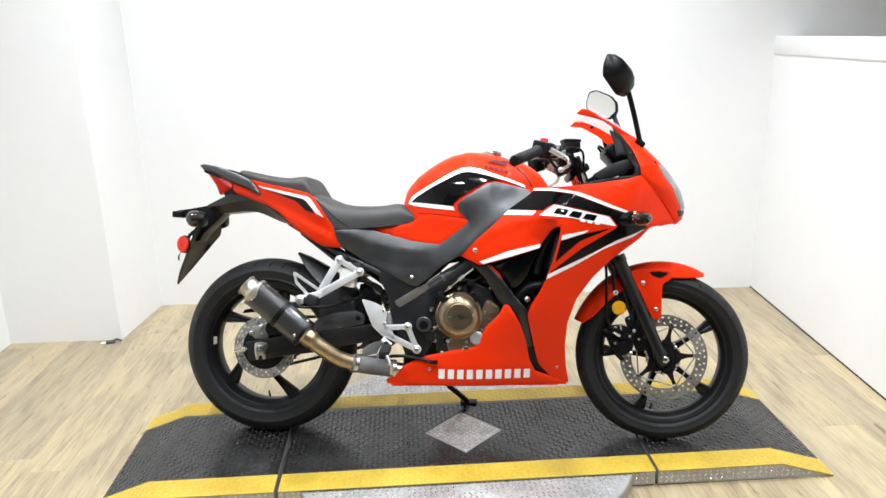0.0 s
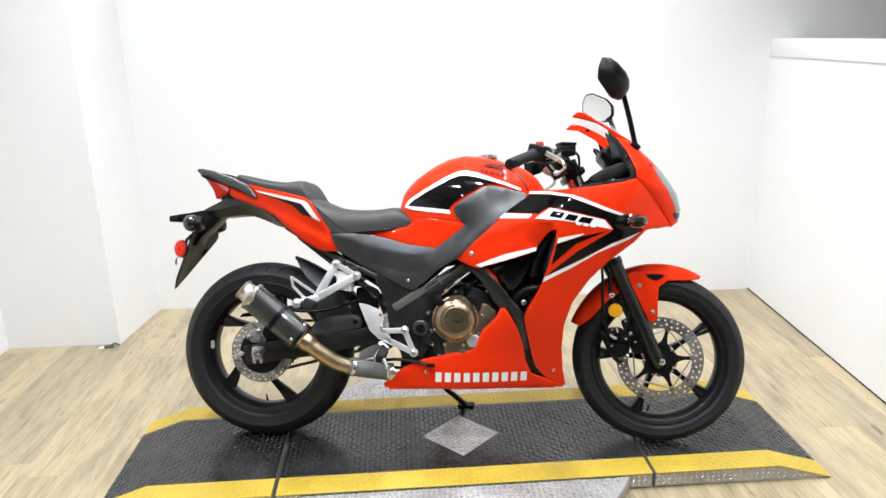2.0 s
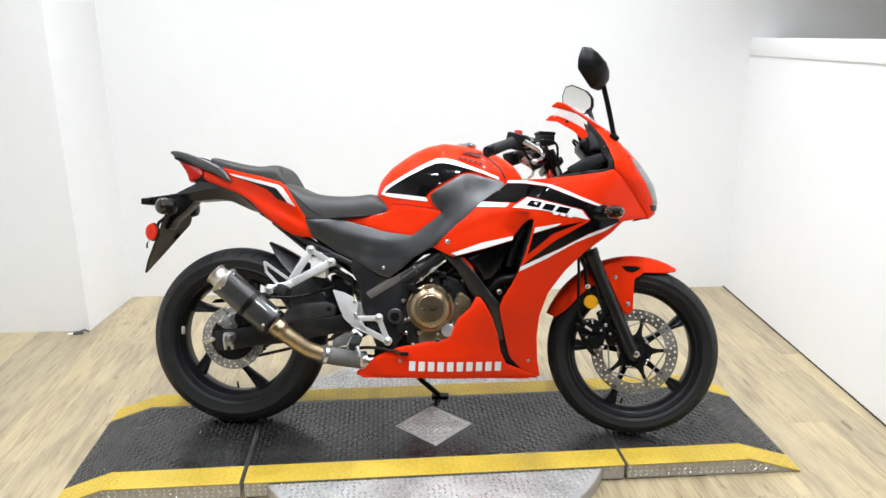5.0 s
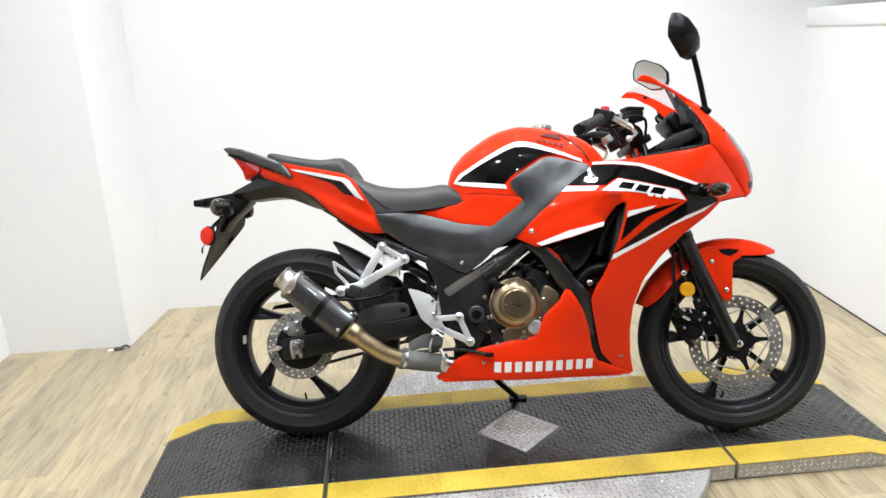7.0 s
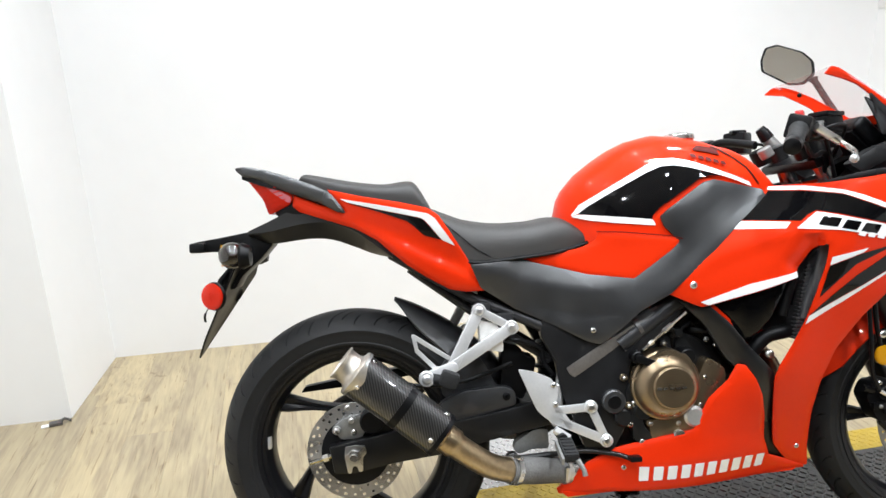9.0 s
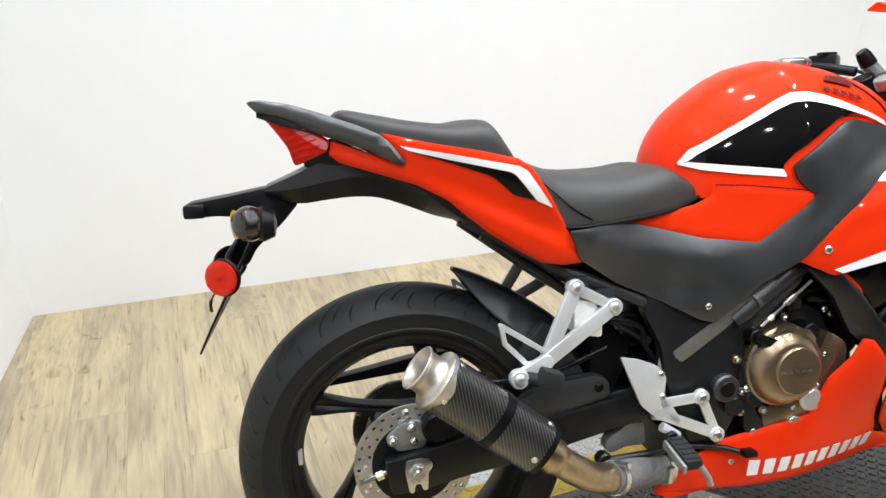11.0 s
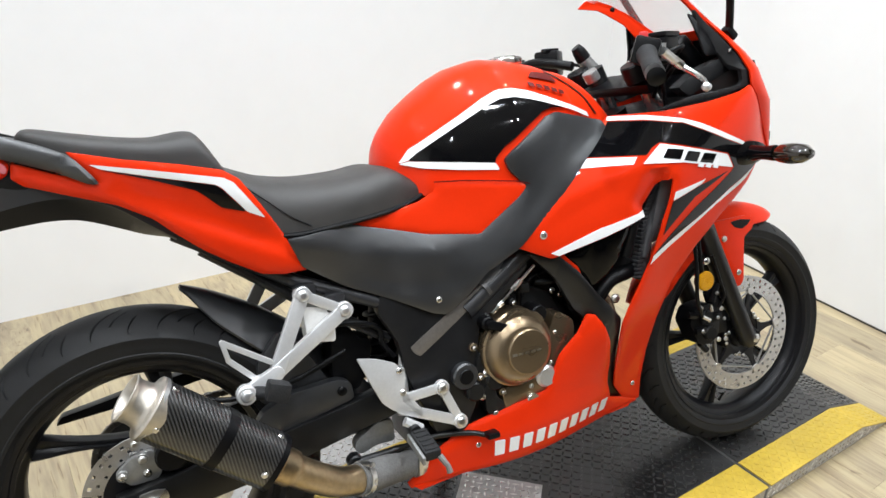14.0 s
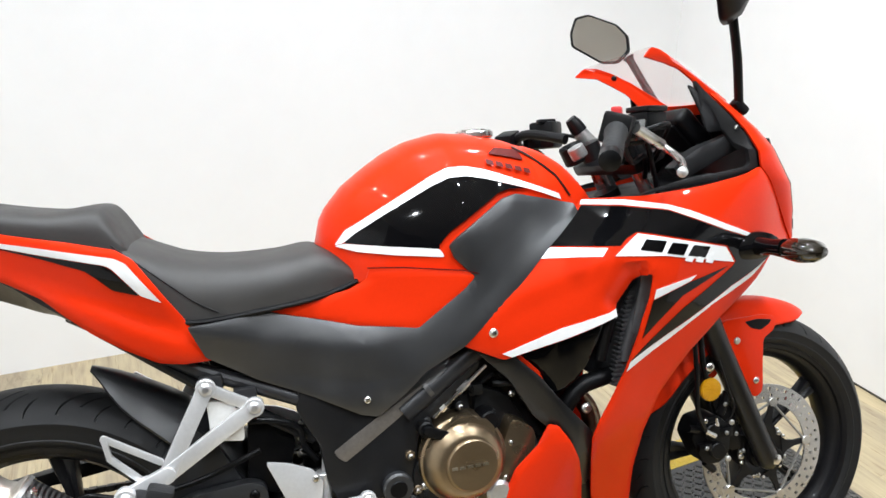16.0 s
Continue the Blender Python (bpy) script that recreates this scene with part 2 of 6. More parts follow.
# ---- floor of wood planks ----
def wood():
    m, n, l, p = material("oak_plank")
    tc, info = n.new("ShaderNodeTexCoord"), n.new("ShaderNodeObjectInfo")
    shift = n.new("ShaderNodeVectorMath")
    shift.operation = "MULTIPLY_ADD"
    shift.inputs[1].default_value = (37.0, 91.0, 13.0)
    l.new(info.outputs["Random"], shift.inputs[0])
    l.new(tc.outputs["Object"], shift.inputs[2])

    def grain(scale, stretch, detail):
        mp, t = n.new("ShaderNodeMapping"), n.new("ShaderNodeTexNoise")
        mp.inputs["Scale"].default_value = stretch
        l.new(shift.outputs["Vector"], mp.inputs["Vector"])
        l.new(mp.outputs["Vector"], t.inputs["Vector"])
        t.inputs["Scale"].default_value, t.inputs["Detail"].default_value = scale, detail
        t.inputs["Distortion"].default_value = 0.6
        return t.outputs["Fac"]

    fine, broad, knots = grain(15, (5.5, 0.42, 1), 7), grain(3.2, (4.2, 0.75, 1), 5), grain(13, (1.3, 0.8, 1), 2)
    crack = grain(24, (5.0, 0.26, 1), 6)
    base = n.new("ShaderNodeValToRGB")
    e = base.color_ramp.elements
    e[0].position, e[0].color = 0.33, (0.242, 0.189, 0.119, 1)
    e[1].position, e[1].color = 0.64, (0.444, 0.364, 0.223, 1)
    for at, tone in ((0.43, (0.313, 0.251, 0.160, 1)), (0.52, (0.382, 0.311, 0.191, 1))):
        base.color_ramp.elements.new(at).color = tone
    mixer = n.new("ShaderNodeMix")
    mixer.inputs[0].default_value = 0.52
    l.new(fine, mixer.inputs[2])
    l.new(broad, mixer.inputs[3])
    l.new(mixer.outputs[0], base.inputs["Fac"])
    dark = n.new("ShaderNodeValToRGB")
    dark.color_ramp.elements[0].position, dark.color_ramp.elements[0].color = 0.69, (1, 1, 1, 1)
    dark.color_ramp.elements[1].position, dark.color_ramp.elements[1].color = 0.78, (0.45, 0.38, 0.30, 1)
    l.new(knots, dark.inputs["Fac"])
    mul = n.new("ShaderNodeMix")
    mul.data_type, mul.blend_type = "RGBA", "MULTIPLY"
    mul.inputs[0].default_value = 1
    l.new(base.outputs["Color"], mul.inputs[6])
    l.new(dark.outputs["Color"], mul.inputs[7])
    lines = n.new("ShaderNodeValToRGB")
    lines.color_ramp.elements[0].position, lines.color_ramp.elements[0].color = 0.61, (1, 1, 1, 1)
    lines.color_ramp.elements[1].position, lines.color_ramp.elements[1].color = 0.69, (0.58, 0.51, 0.44, 1)
    l.new(crack, lines.inputs["Fac"])
    streak = n.new("ShaderNodeMix")
    streak.data_type, streak.blend_type = "RGBA", "MULTIPLY"
    streak.inputs[0].default_value = 1
    l.new(mul.outputs[2], streak.inputs[6])
    l.new(lines.outputs["Color"], streak.inputs[7])
    tint = n.new("ShaderNodeValToRGB")
    tint.color_ramp.elements[0].color = (0.88, 0.88, 0.89, 1)
    tint.color_ramp.elements[1].color = (1.13, 1.11, 1.05, 1)
    l.new(info.outputs["Random"], tint.inputs["Fac"])
    out = n.new("ShaderNodeMix")
    out.data_type, out.blend_type = "RGBA", "MULTIPLY"
    out.inputs[0].default_value = 1
    l.new(streak.outputs[2], out.inputs[6])
    l.new(tint.outputs["Color"], out.inputs[7])
    l.new(out.outputs[2], p.inputs["Base Color"])
    p.inputs["Roughness"].default_value, p.inputs["Specular IOR Level"].default_value = 0.31, 0.8
    bp = n.new("ShaderNodeBump")
    bp.inputs["Strength"].default_value, bp.inputs["Distance"].default_value = 0.25, 0.001
    l.new(fine, bp.inputs["Height"])
    l.new(bp.outputs["Normal"], p.inputs["Normal"])
    return m


WOOD = wood()
JOINT = surface("floor_joint", (0.30, 0.245, 0.16), 0.7)
floor = tagged(mesh_object("floor", box(-2.2, -4.7, -0.12, 3.6, 4.6, -0.004), JOINT, smooth=0),
               "pale oak-look plank floor with brown knots and grain", "floor", kind="structure")
PLANK_W, PLANK_L = 0.152, 1.22
plank_mesh = mesh_object("plank", box(-PLANK_W / 2 + 0.0002, -PLANK_L / 2 + 0.0002, -0.004, PLANK_W / 2 - 0.0002, PLANK_L / 2 - 0.0002, 0.0, 0.0003, 1), WOOD, floor, smooth=0)
dice = random.Random(5)
first = True
for i in range(36):
    start = -4.5 - dice.uniform(0, 1.1)
    for j in range(9):
        y0, y1 = max(-4.5, start + j * PLANK_L), min(4.28, start + (j + 1) * PLANK_L)
        if y1 - y0 < 0.02:
            continue
        m = Matrix.Translation((-2.07 + (i + 0.5) * PLANK_W, (y0 + y1) / 2, 0)) @ Matrix.Diagonal((1, (y1 - y0) / PLANK_L, 1, 1))
        if first:
            plank_mesh.matrix_basis, first = m, False
            continue
        ob = new("plank", plank_mesh.data)
        ob.parent = floor
        ob.matrix_basis = m @ pose(0, 0, 0, 0, 0, dice.choice((0, 180)))

# ---- the capped top of the partition ----
bm = box(0, -0.006, 1.294, 3.27, 0.128, 1.382, 0.004)
cap = mesh_object("partition_cap", bm, WALL)
cap.matrix_basis = pose(2.03, 4.06, 0, 0, 0, math.degrees(math.atan2(-3.26, -0.21))) @ pose(0, 0, 0)
tagged(cap, "white painted cap rail on the half-height partition", "trim", kind="structure")
# shadow colour: the line under the partition and beneath the platform skirts
SHADOW_DARK = surface("shadow_gap_dark", (0.05, 0.042, 0.034), 0.8, vary=0.3)
gap = mesh_object("shadow_gap_strip", box(0.0, -0.0025, 0.0, 3.26, 0.004, 0.007), SHADOW_DARK, smooth=0)
gap.matrix_basis = pose(2.03, 4.06, 0, 0, 0, math.degrees(math.atan2(-3.26, -0.21)))
tagged(gap, "thin dark strip added for the shadow gap under the white partition", "trim", kind="structure")

# ---- display platform ----
MAT = surface("black_tread_mat", (0.0115, 0.0110, 0.0108), 0.28, spec=0.9, vary=0.35, scale=9, bump=0.3, bump_scale=300, rough_vary=0.15)
YELLOW = surface("yellow_tread", (0.47, 0.325, 0.035), 0.42, vary=0.2, scale=14, bump=0.3, bump_scale=300, rough_vary=0.12)
TREAD = surface("tread_plate", (0.42, 0.41, 0.40), 0.44, metal=0.5, vary=0.22, scale=10, rough_vary=0.14)
TREAD_TOP = surface("tread_bars", (0.72, 0.71, 0.69), 0.25, metal=0.9, vary=0.12, rough_vary=0.1)
BAR_DARK = surface("mat_bars", (0.017, 0.016, 0.0145), 0.27, spec=0.7, vary=0.25, rough_vary=0.12)

Z_TOP = 0.060


def lozenges(cells, length, width, height):
    """Raised bars of a tread plate: (x, y, z, turn, slope) each, one joined mesh."""
    verts, faces = [], []
    for x, y, z, turn, slope in cells:
        c, s, b = math.cos(turn), math.sin(turn), len(verts)
        for u, v, h in ((-1, 0, 0), (0, -1, 0), (1, 0, 0), (0, 1, 0), (-0.72, 0, 1), (0, -0.5, 1), (0.72, 0, 1), (0, 0.5, 1)):
            px, py = u * length / 2, v * width / 2
            qx, qy = c * px - s * py, s * px + c * py
            verts.append((x + qx, y + qy, z + h * height + qx * slope))
        faces += [(b + 4, b + 5, b + 6, b + 7)] + [(b + k, b + (k + 1) % 4, b + 4 + (k + 1) % 4, b + 4 + k) for k in range(4)]
    bm = bmesh.new()
    vs = [bm.verts.new(v) for v in verts]
    for f in faces:
        bm.faces.new([vs[k] for k in f])
    return bm


def height_at(x, profile):
    for (x0, z0), (x1, z1) in zip(profile, profile[1:]):
        if x0 <= x <= x1:
            return z0 + (z1 - z0) * (x - x0) / (x1 - x0), (z1 - z0) / (x1 - x0)
    return profile[-1][1], 0.0


def tread_cells(x0, x1, y0, y1, profile, step=0.0175, skip=None):
    out = []
    for i in range(int((x1 - x0) / step)):
        for j in range(int((y1 - y0) / step)):
            x, y = x0 + (i + 0.5) * step, y0 + (j + 0.5) * step
            if skip and skip(x, y):
                continue
            z, slope = height_at(x, profile)
            out.append((x, y, z, math.pi / 4 if (i + j) % 2 else -math.pi / 4, slope))
    return out


def strip(profile, y0, y1, thick):
    """A sheet of that thickness lying on a profile in (x, z)."""
    return slab([(x, z) for x, z in profile] + [(x, z - thick) for x, z in reversed(profile)], y0, y1, 0.0008, 1)


def platform(name, profile, label, skip=None):
    base = thing(name, Matrix.Identity(4), label, "display platform", "platform sections")
    low = [(x, max(z - 0.0045, 0.001)) for x, z in profile]
    part("body", slab(low + [(low[-1][0], min(0.006, low[-1][1] - 0.001)), (low[0][0], min(0.006, low[0][1] - 0.001))], 2.255, 2.858), TREAD, base, "grey steel tread-plate skirt", 0)
    inner = [(x, z) for x, z in low if z > 0.02]
    # the shadow under the skirt, put in as a dark recessed block
    part("foot", box(inner[0][0] + 0.01, 2.272, 0.0, inner[-1][0] - 0.01, 2.842, 0.02), SHADOW_DARK, base, "recessed foot coloured dark for the shadow under the skirt", 0)
    x0, x1 = profile[0][0], profile[-1][0]
    part("yellow_edge", strip(profile, 2.25, 2.345, 0.004), YELLOW, base, "worn yellow safety edge")
    part("yellow_edge", strip(profile, 2.768, 2.862, 0.004), YELLOW, base, "worn yellow safety edge")
    part("mat", strip(profile, 2.346, 2.767, 0.004), MAT, base, "black rubber mat with diamond tread")
    bars = part("tread", lozenges(tread_cells(x0 + 0.006, x1 - 0.006, 2.352, 2.766, profile, skip=skip), 0.0195, 0.0062, 0.0020), BAR_DARK, base, "", 0)
    bars["kind"] = "stuff"
    for ya, yb in ((2.254, 2.342), (2.772, 2.86)):
        bars = part("edge_tread", lozenges(tread_cells(x0 + 0.006, x1 - 0.006, ya, yb, profile), 0.0185, 0.0056, 0.0013), YELLOW, base, "", 0)
        bars["kind"] = "stuff"
    cells = []
    for i in range(int((x1 - x0) / 0.0185)):
        x = x0 + (i + 0.5) * 0.0185
        z, _ = height_at(x, profile)
        for j in range(3):
            if 0.018 + 0.0155 * j < z - 0.008:
                cells.append((x, 0.015 + 0.0155 * j, 0, math.pi / 4 if (i + j) % 2 else -math.pi / 4, 0))
    if cells:
        bars = part("skirt_tread", moved(lozenges(cells, 0.0195, 0.0055, 0.0016), pose(0, 2.2555, 0, 90)), TREAD_TOP, base, "", 0)
        bars["kind"] = "stuff"
    return base


SQ = (0.246, 2.548)
platform("display_platform", [(-0.370, Z_TOP), (0.848, Z_TOP)], "middle platform section with black tread mat and yellow edges",
         lambda x, y: abs(x - SQ[0]) + abs(y - SQ[1]) < 0.150)
platform("platform_ramp", [(-0.957, 0.006), (-0.80, Z_TOP), (-0.384, Z_TOP)], "ramped end section of the platform under the rear wheel")
platform("platform_ramp", [(0.859, Z_TOP), (1.272, Z_TOP), (1.452, 0.006)], "ramped end section of the platform ahead of the front wheel")

plate = thing("tread_plate", pose(*SQ, Z_TOP, 0, 0, 44.0), "square bare steel tread plate screwed to the platform", "metal plate")
part("sheet", box(-0.097, -0.097, 0.0, 0.097, 0.097, 0.0032, 0.0006, 1), TREAD, plate, "", 0)
bars = part("tread", lozenges([(-0.0825 + i * 0.0165, -0.0825 + j * 0.0165, 0.0032, math.pi / 2 * ((i + j) % 2) + 0.12, 0) for i in range(11) for j in range(11)], 0.019, 0.0056, 0.0016), TREAD_TOP, plate, "", 0)
bars["kind"] = "stuff"
for sx in (-0.086, 0.086):
    for sy in (-0.086, 0.086):
        part("screw", bolt((sx, sy, 0.0028), 0.0045, 0.003, (0, 0, 1)), STEEL, plate)

table = thing("turntable", pose(SQ[0] - 0.010, SQ[1], 0), "round steel tread-plate turntable under the platform", "turntable")
RT = 0.612
disc = moved(ring([(0.0001, 0.0), (RT, 0.0), (RT, 0.046), (RT - 0.003, 0.05), (0.0001, 0.05)], 128), pose(0, 0, 0, 90))
part("disc", disc, TREAD, table, "grey steel tread plate", 20)
cells, rnd = [], 0.0175
for i in range(-36, 37):
    for j in range(-36, 37):
        x, y = i * rnd, j * rnd
        if math.hypot(x, y) < RT - 0.02 and abs(y) > 0.27:
            cells.append((x, y, 0.05, math.pi / 4 if (i + j) % 2 else -math.pi / 4, 0))
bars = part("tread", lozenges(cells, 0.0195, 0.0058, 0.0018), TREAD_TOP, table, "", 0)
bars["kind"] = "stuff"
for a in range(0, 360, 30):
    x, y = (RT - 0.016) * math.cos(radians(a)), (RT - 0.016) * math.sin(radians(a))
    if abs(y) > 0.33:
        part("rivet", bolt((x, y, 0.05), 0.006, 0.003, (0, 0, 1), False), STEEL, table)

# ---- ceiling lamps ----
GLOW, gn, gl, gp = material("lamp_glow")
gp.inputs["Emission Color"].default_value = (1, 0.985, 0.965, 1)
gp.inputs["Emission Strength"].default_value = 12
for i, (x, y) in enumerate([(x, y) for y in (0.7, 1.7, 2.6, 3.4) for x in (-1.0, 0.2, 1.3)]):
    lamp = thing("ceiling_lamp", pose(x, y, CEIL), "round white recessed ceiling lamp, switched on", "lamp", "recessed ceiling lamps")
    part("trim_ring", moved(ring([(0.075, 0.0), (0.095, 0.0), (0.095, 0.012), (0.075, 0.008), (0.075, 0.0)], 32), pose(0, 0, 0, -90)), WALL, lamp)
    part("lens", cyl((0, 0, -0.006), (0, 0, 0.0), 0.075, sides=32), GLOW, lamp)
    light = new("lamp_light", bpy.data.lights.new("lamp_light", "AREA"))
    light.data.shape, light.data.size = "DISK", 0.10
    light.data.energy, light.data.color = LAMP_WATT, (0.935, 1.0, 1.075)
    light.data.spread = radians(132)
    light.parent = lamp
    light.matrix_basis = pose(0, 0, -0.02)


# ---- motorcycle: shared shapes ----
BIKE = pose(-0.4515, 2.6381, 0.0603, 0, 0, -8.783) @ pose(0, 0, 0, -16, 0, 0)
bike = thing("motorcycle", BIKE, "red sport motorcycle with black and white stripes on its side stand", "motorcycle")

# half width of the bodywork over (along, height)
HALF = [(.292, .673, .158), (.229, .768, .181), (.009, .852, .138), (-.222, .954, .076), (-.17, .85, .07), (.0, .75, .11), (.537, .57, .150), (.555, .534, .147), (.30, .60, .145), (.384, .73, .136),
        (.628, .671, .152), (.557, .769, .130), (.68, .793, .150), (.937, .870, .134), (.931, .857, .142), (.70, .821, .166), (.732, .754, .160), (.695, .645, .173)]
HALF += [(.752, .661, .186), (.771, .618, .187), (.965, .60, .220), (.965, .68, .226), (1.033, .74, .237), (.935, .784, .215), (1.01, .812, .222), (1.205, .741, .212), (1.286, .904, .19), (1.29, 1.02, .13), (1.09, 1.12, .15), (1.1, .88, .205), (1.045, .546, .180)]
HALF += [(.846, .487, .176), (.906, .464, .197), (.455, .206, .134), (.597, .259, .138), (.629, .229, .145), (.950, .218, .081), (1.072, .206, .048), (1.023, .259, .078), (.978, .274, .094), (1.06, .38, .115), (.95, .40, .160), (.70, .30, .157), (1.40, .80, .12), (1.36, .72, .15)]
HALF = np.array(HALF)


def bend(r2):
    return np.where(r2 > 1e-12, r2 * np.log(r2 + 1e-12), 0)


def thin_plate(points, soft=2e-4):
    n = len(points)
    d = ((points[:, None, :2] - points[None, :, :2]) ** 2).sum(-1)
    a = np.zeros((n + 3, n + 3))
    a[:n, :n], a[:n, n], a[:n, n + 1:] = bend(d) + soft * np.eye(n), 1, points[:, :2]
    a[n:, :n] = a[:n, n:].T
    return np.linalg.solve(a, np.r_[points[:, 2], 0, 0, 0])


BEND = thin_plate(HALF)


def body(x, z):
    d = (x - HALF[:, 0]) ** 2 + (z - HALF[:, 1]) ** 2
    return float(bend(d) @ BEND[:-3] + BEND[-3] + BEND[-2] * x + BEND[-1] * z)


def curve(xs, ys):
    return lambda x: float(np.interp(x, xs, ys))


tank_top = curve([.488, .492, .50, .512, .544, .584, .623, .663, .722, .781, .84, .879, .918, .942, .954, 1.0], [.82, .838, .866, .886, .921, .95, .975, .993, 1.006, 1.0, .988, .974, .948, .915, .88, .87])
tank_half = curve([.488, .50, .52, .55, .60, .65, .72, .80, .87, .94, 1.0], [.04, .066, .09, .115, .138, .152, .168, .168, .152, .122, .09])


def tank_side(x, z):
    zt, zb = tank_top(x), 0.79
    u = min(max((z - zb) / (zt - zb), 0), 0.999)
    return tank_half(x) * (1 - u ** 2.5) ** (1 / 2.1)


def knee(x, z):
    a, b = body(x, z), tank_side(x, z) if x < 0.95 else 0.0
    return (a + b + math.hypot(a - b, 0.02)) / 2 - 0.002


def near_edge(p, outline):
    best = 9.0
    for a, b in zip(outline, outline[1:] + outline[:1]):
        ax, az, bx, bz = a[0], a[1], b[0], b[1]
        dx, dz = bx - ax, bz - az
        t = max(0, min(1, ((p[0] - ax) * dx + (p[1] - az) * dz) / (dx * dx + dz * dz + 1e-12)))
        best = min(best, math.hypot(p[0] - ax - t * dx, p[1] - az - t * dz))
    return best


def rounded(outline, r=0.008):
    """Corners cut round."""
    out, n = [], len(outline)
    for i in range(n):
        p, a, b = Vector(outline[i]), Vector(outline[i - 1]), Vector(outline[(i + 1) % n])
        da, db = min(r, (a - p).length * 0.4), min(r, (b - p).length * 0.4)
        q0, q1 = p + (a - p).normalized() * da, p + (b - p).normalized() * db
        for t in (0, 0.5, 1):
            out.append(tuple(q0 * (1 - t) ** 2 + p * 2 * t * (1 - t) + q1 * t * t))
    return out


def panel(outline, surf=body, off=0.0, thick=0.004, cell=0.03, roll=0.005, r=0.008, side=-1, creases=()):
    """A shell of bodywork inside an outline in (along, height), lying on the half-width surface."""
    line = rounded(outline, r) if r else list(outline)
    bm = bmesh.new()
    f = bm.faces.new([bm.verts.new((x, 0, z)) for x, z in line])
    f.normal_update()
    bmesh.ops.triangulate(bm, faces=bm.faces[:], ngon_method="EAR_CLIP")
    xs, zs = [p[0] for p in line], [p[1] for p in line]
    for lo, hi, axis in ((min(xs), max(xs), (1, 0, 0)), (min(zs), max(zs), (0, 0, 1))):
        k = math.ceil(lo / cell) * cell
        while k < hi:
            bmesh.ops.bisect_plane(bm, geom=bm.verts[:] + bm.edges[:] + bm.faces[:], plane_co=Vector(axis) * k, plane_no=axis, dist=1e-6)
            k += cell
    for v in bm.verts:
        w = surf(v.co.x, v.co.z) + off
        if roll:
            d = near_edge((v.co.x, v.co.z), line)
            if d < 0.012:
                w -= roll * (1 - d / 0.012) ** 2
        v.co.y = side * w
    ex = bmesh.ops.extrude_face_region(bm, geom=bm.faces[:])
    for v in ex["geom"]:
        if isinstance(v, bmesh.types.BMVert):
            v.co.y -= side * thick
    return bm


def pair(name, outline, mat, label="", parent=None, **how):
    """The same panel on both flanks."""
    for side in (-1, 1):
        last = part(name, panel(outline, side=side, **how), mat, parent or bike, label, 40)
    return last


def loft(stations, p=2.4, steps=20, cap=True):
    """Arched sections along the bike: (along, foot height, top height, half width)."""
    bm, rows = bmesh.new(), []
    for x, zb, zt, w in stations:
        row = []
        for k in range(steps + 1):
            a = math.pi * k / steps
            c, s = math.cos(a), math.sin(a)
            row.append(bm.verts.new((x, -w * math.copysign(abs(c) ** (2 / p), c), zb + (zt - zb) * abs(s) ** (2 / p))))
        rows.append(row)
    for a, b in zip(rows, rows[1:]):
        for k in range(steps):
            bm.faces.new((a[k], a[k + 1], b[k + 1], b[k]))
        bm.faces.new((a[0], b[0], b[-1], a[-1]))
    if cap:
        bm.faces.new(rows[0][::-1])
        bm.faces.new(rows[-1])
    return bm


def finely(keys, n):
    """Stations between the given ones, on a smooth line."""
    q = [np.array(k) for k in keys]
    out = []
    for i in range(len(q) - 1):
        a, b, c, d = q[max(i - 1, 0)], q[i], q[i + 1], q[min(i + 2, len(q) - 1)]
        for k in range(n):
            t = k / n
            out.append(tuple(0.5 * (2 * b + (c - a) * t + (2 * a - 5 * b + 4 * c - d) * t * t + (3 * b - a - 3 * c + d) * t ** 3)))
    return out + [tuple(q[-1])]


def flip(bm):
    """The same shape on the other flank."""
    bmesh.ops.transform(bm, matrix=Matrix.Diagonal((1, -1, 1, 1)), verts=bm.verts[:])
    bmesh.ops.reverse_faces(bm, faces=bm.faces[:])
    return bm


# ---- wheels ----
def tyre_profile(R, w, n=36):
    """Section of a sport tyre: rounded crown, stepped sidewalls, bead. (radius, across)"""
    bead, drop = 0.231, (R - 0.231) * 0.52
    pts = []
    for k in range(n + 1):
        u = math.sin(math.pi * (k / n - 0.5))
        pts.append((R - drop * abs(u) ** 2.3, w * u))
    edge = R - drop
    side = [(edge - 0.003, w * 1.0), (edge - 0.005, w * 0.985), (bead + 0.024, w * 0.975), (bead + 0.013, w * 0.935), (bead + 0.011, w * 0.955), (bead + 0.006, w * 0.935), (bead + 0.002, w * 0.86), (bead - 0.004, w * 0.80)]
    return [(r, -y) for r, y in reversed(side)] + pts + side + [(bead - 0.004, w * 0.80 - 0.01), (bead - 0.004, -w * 0.80 + 0.01)], len(side), n


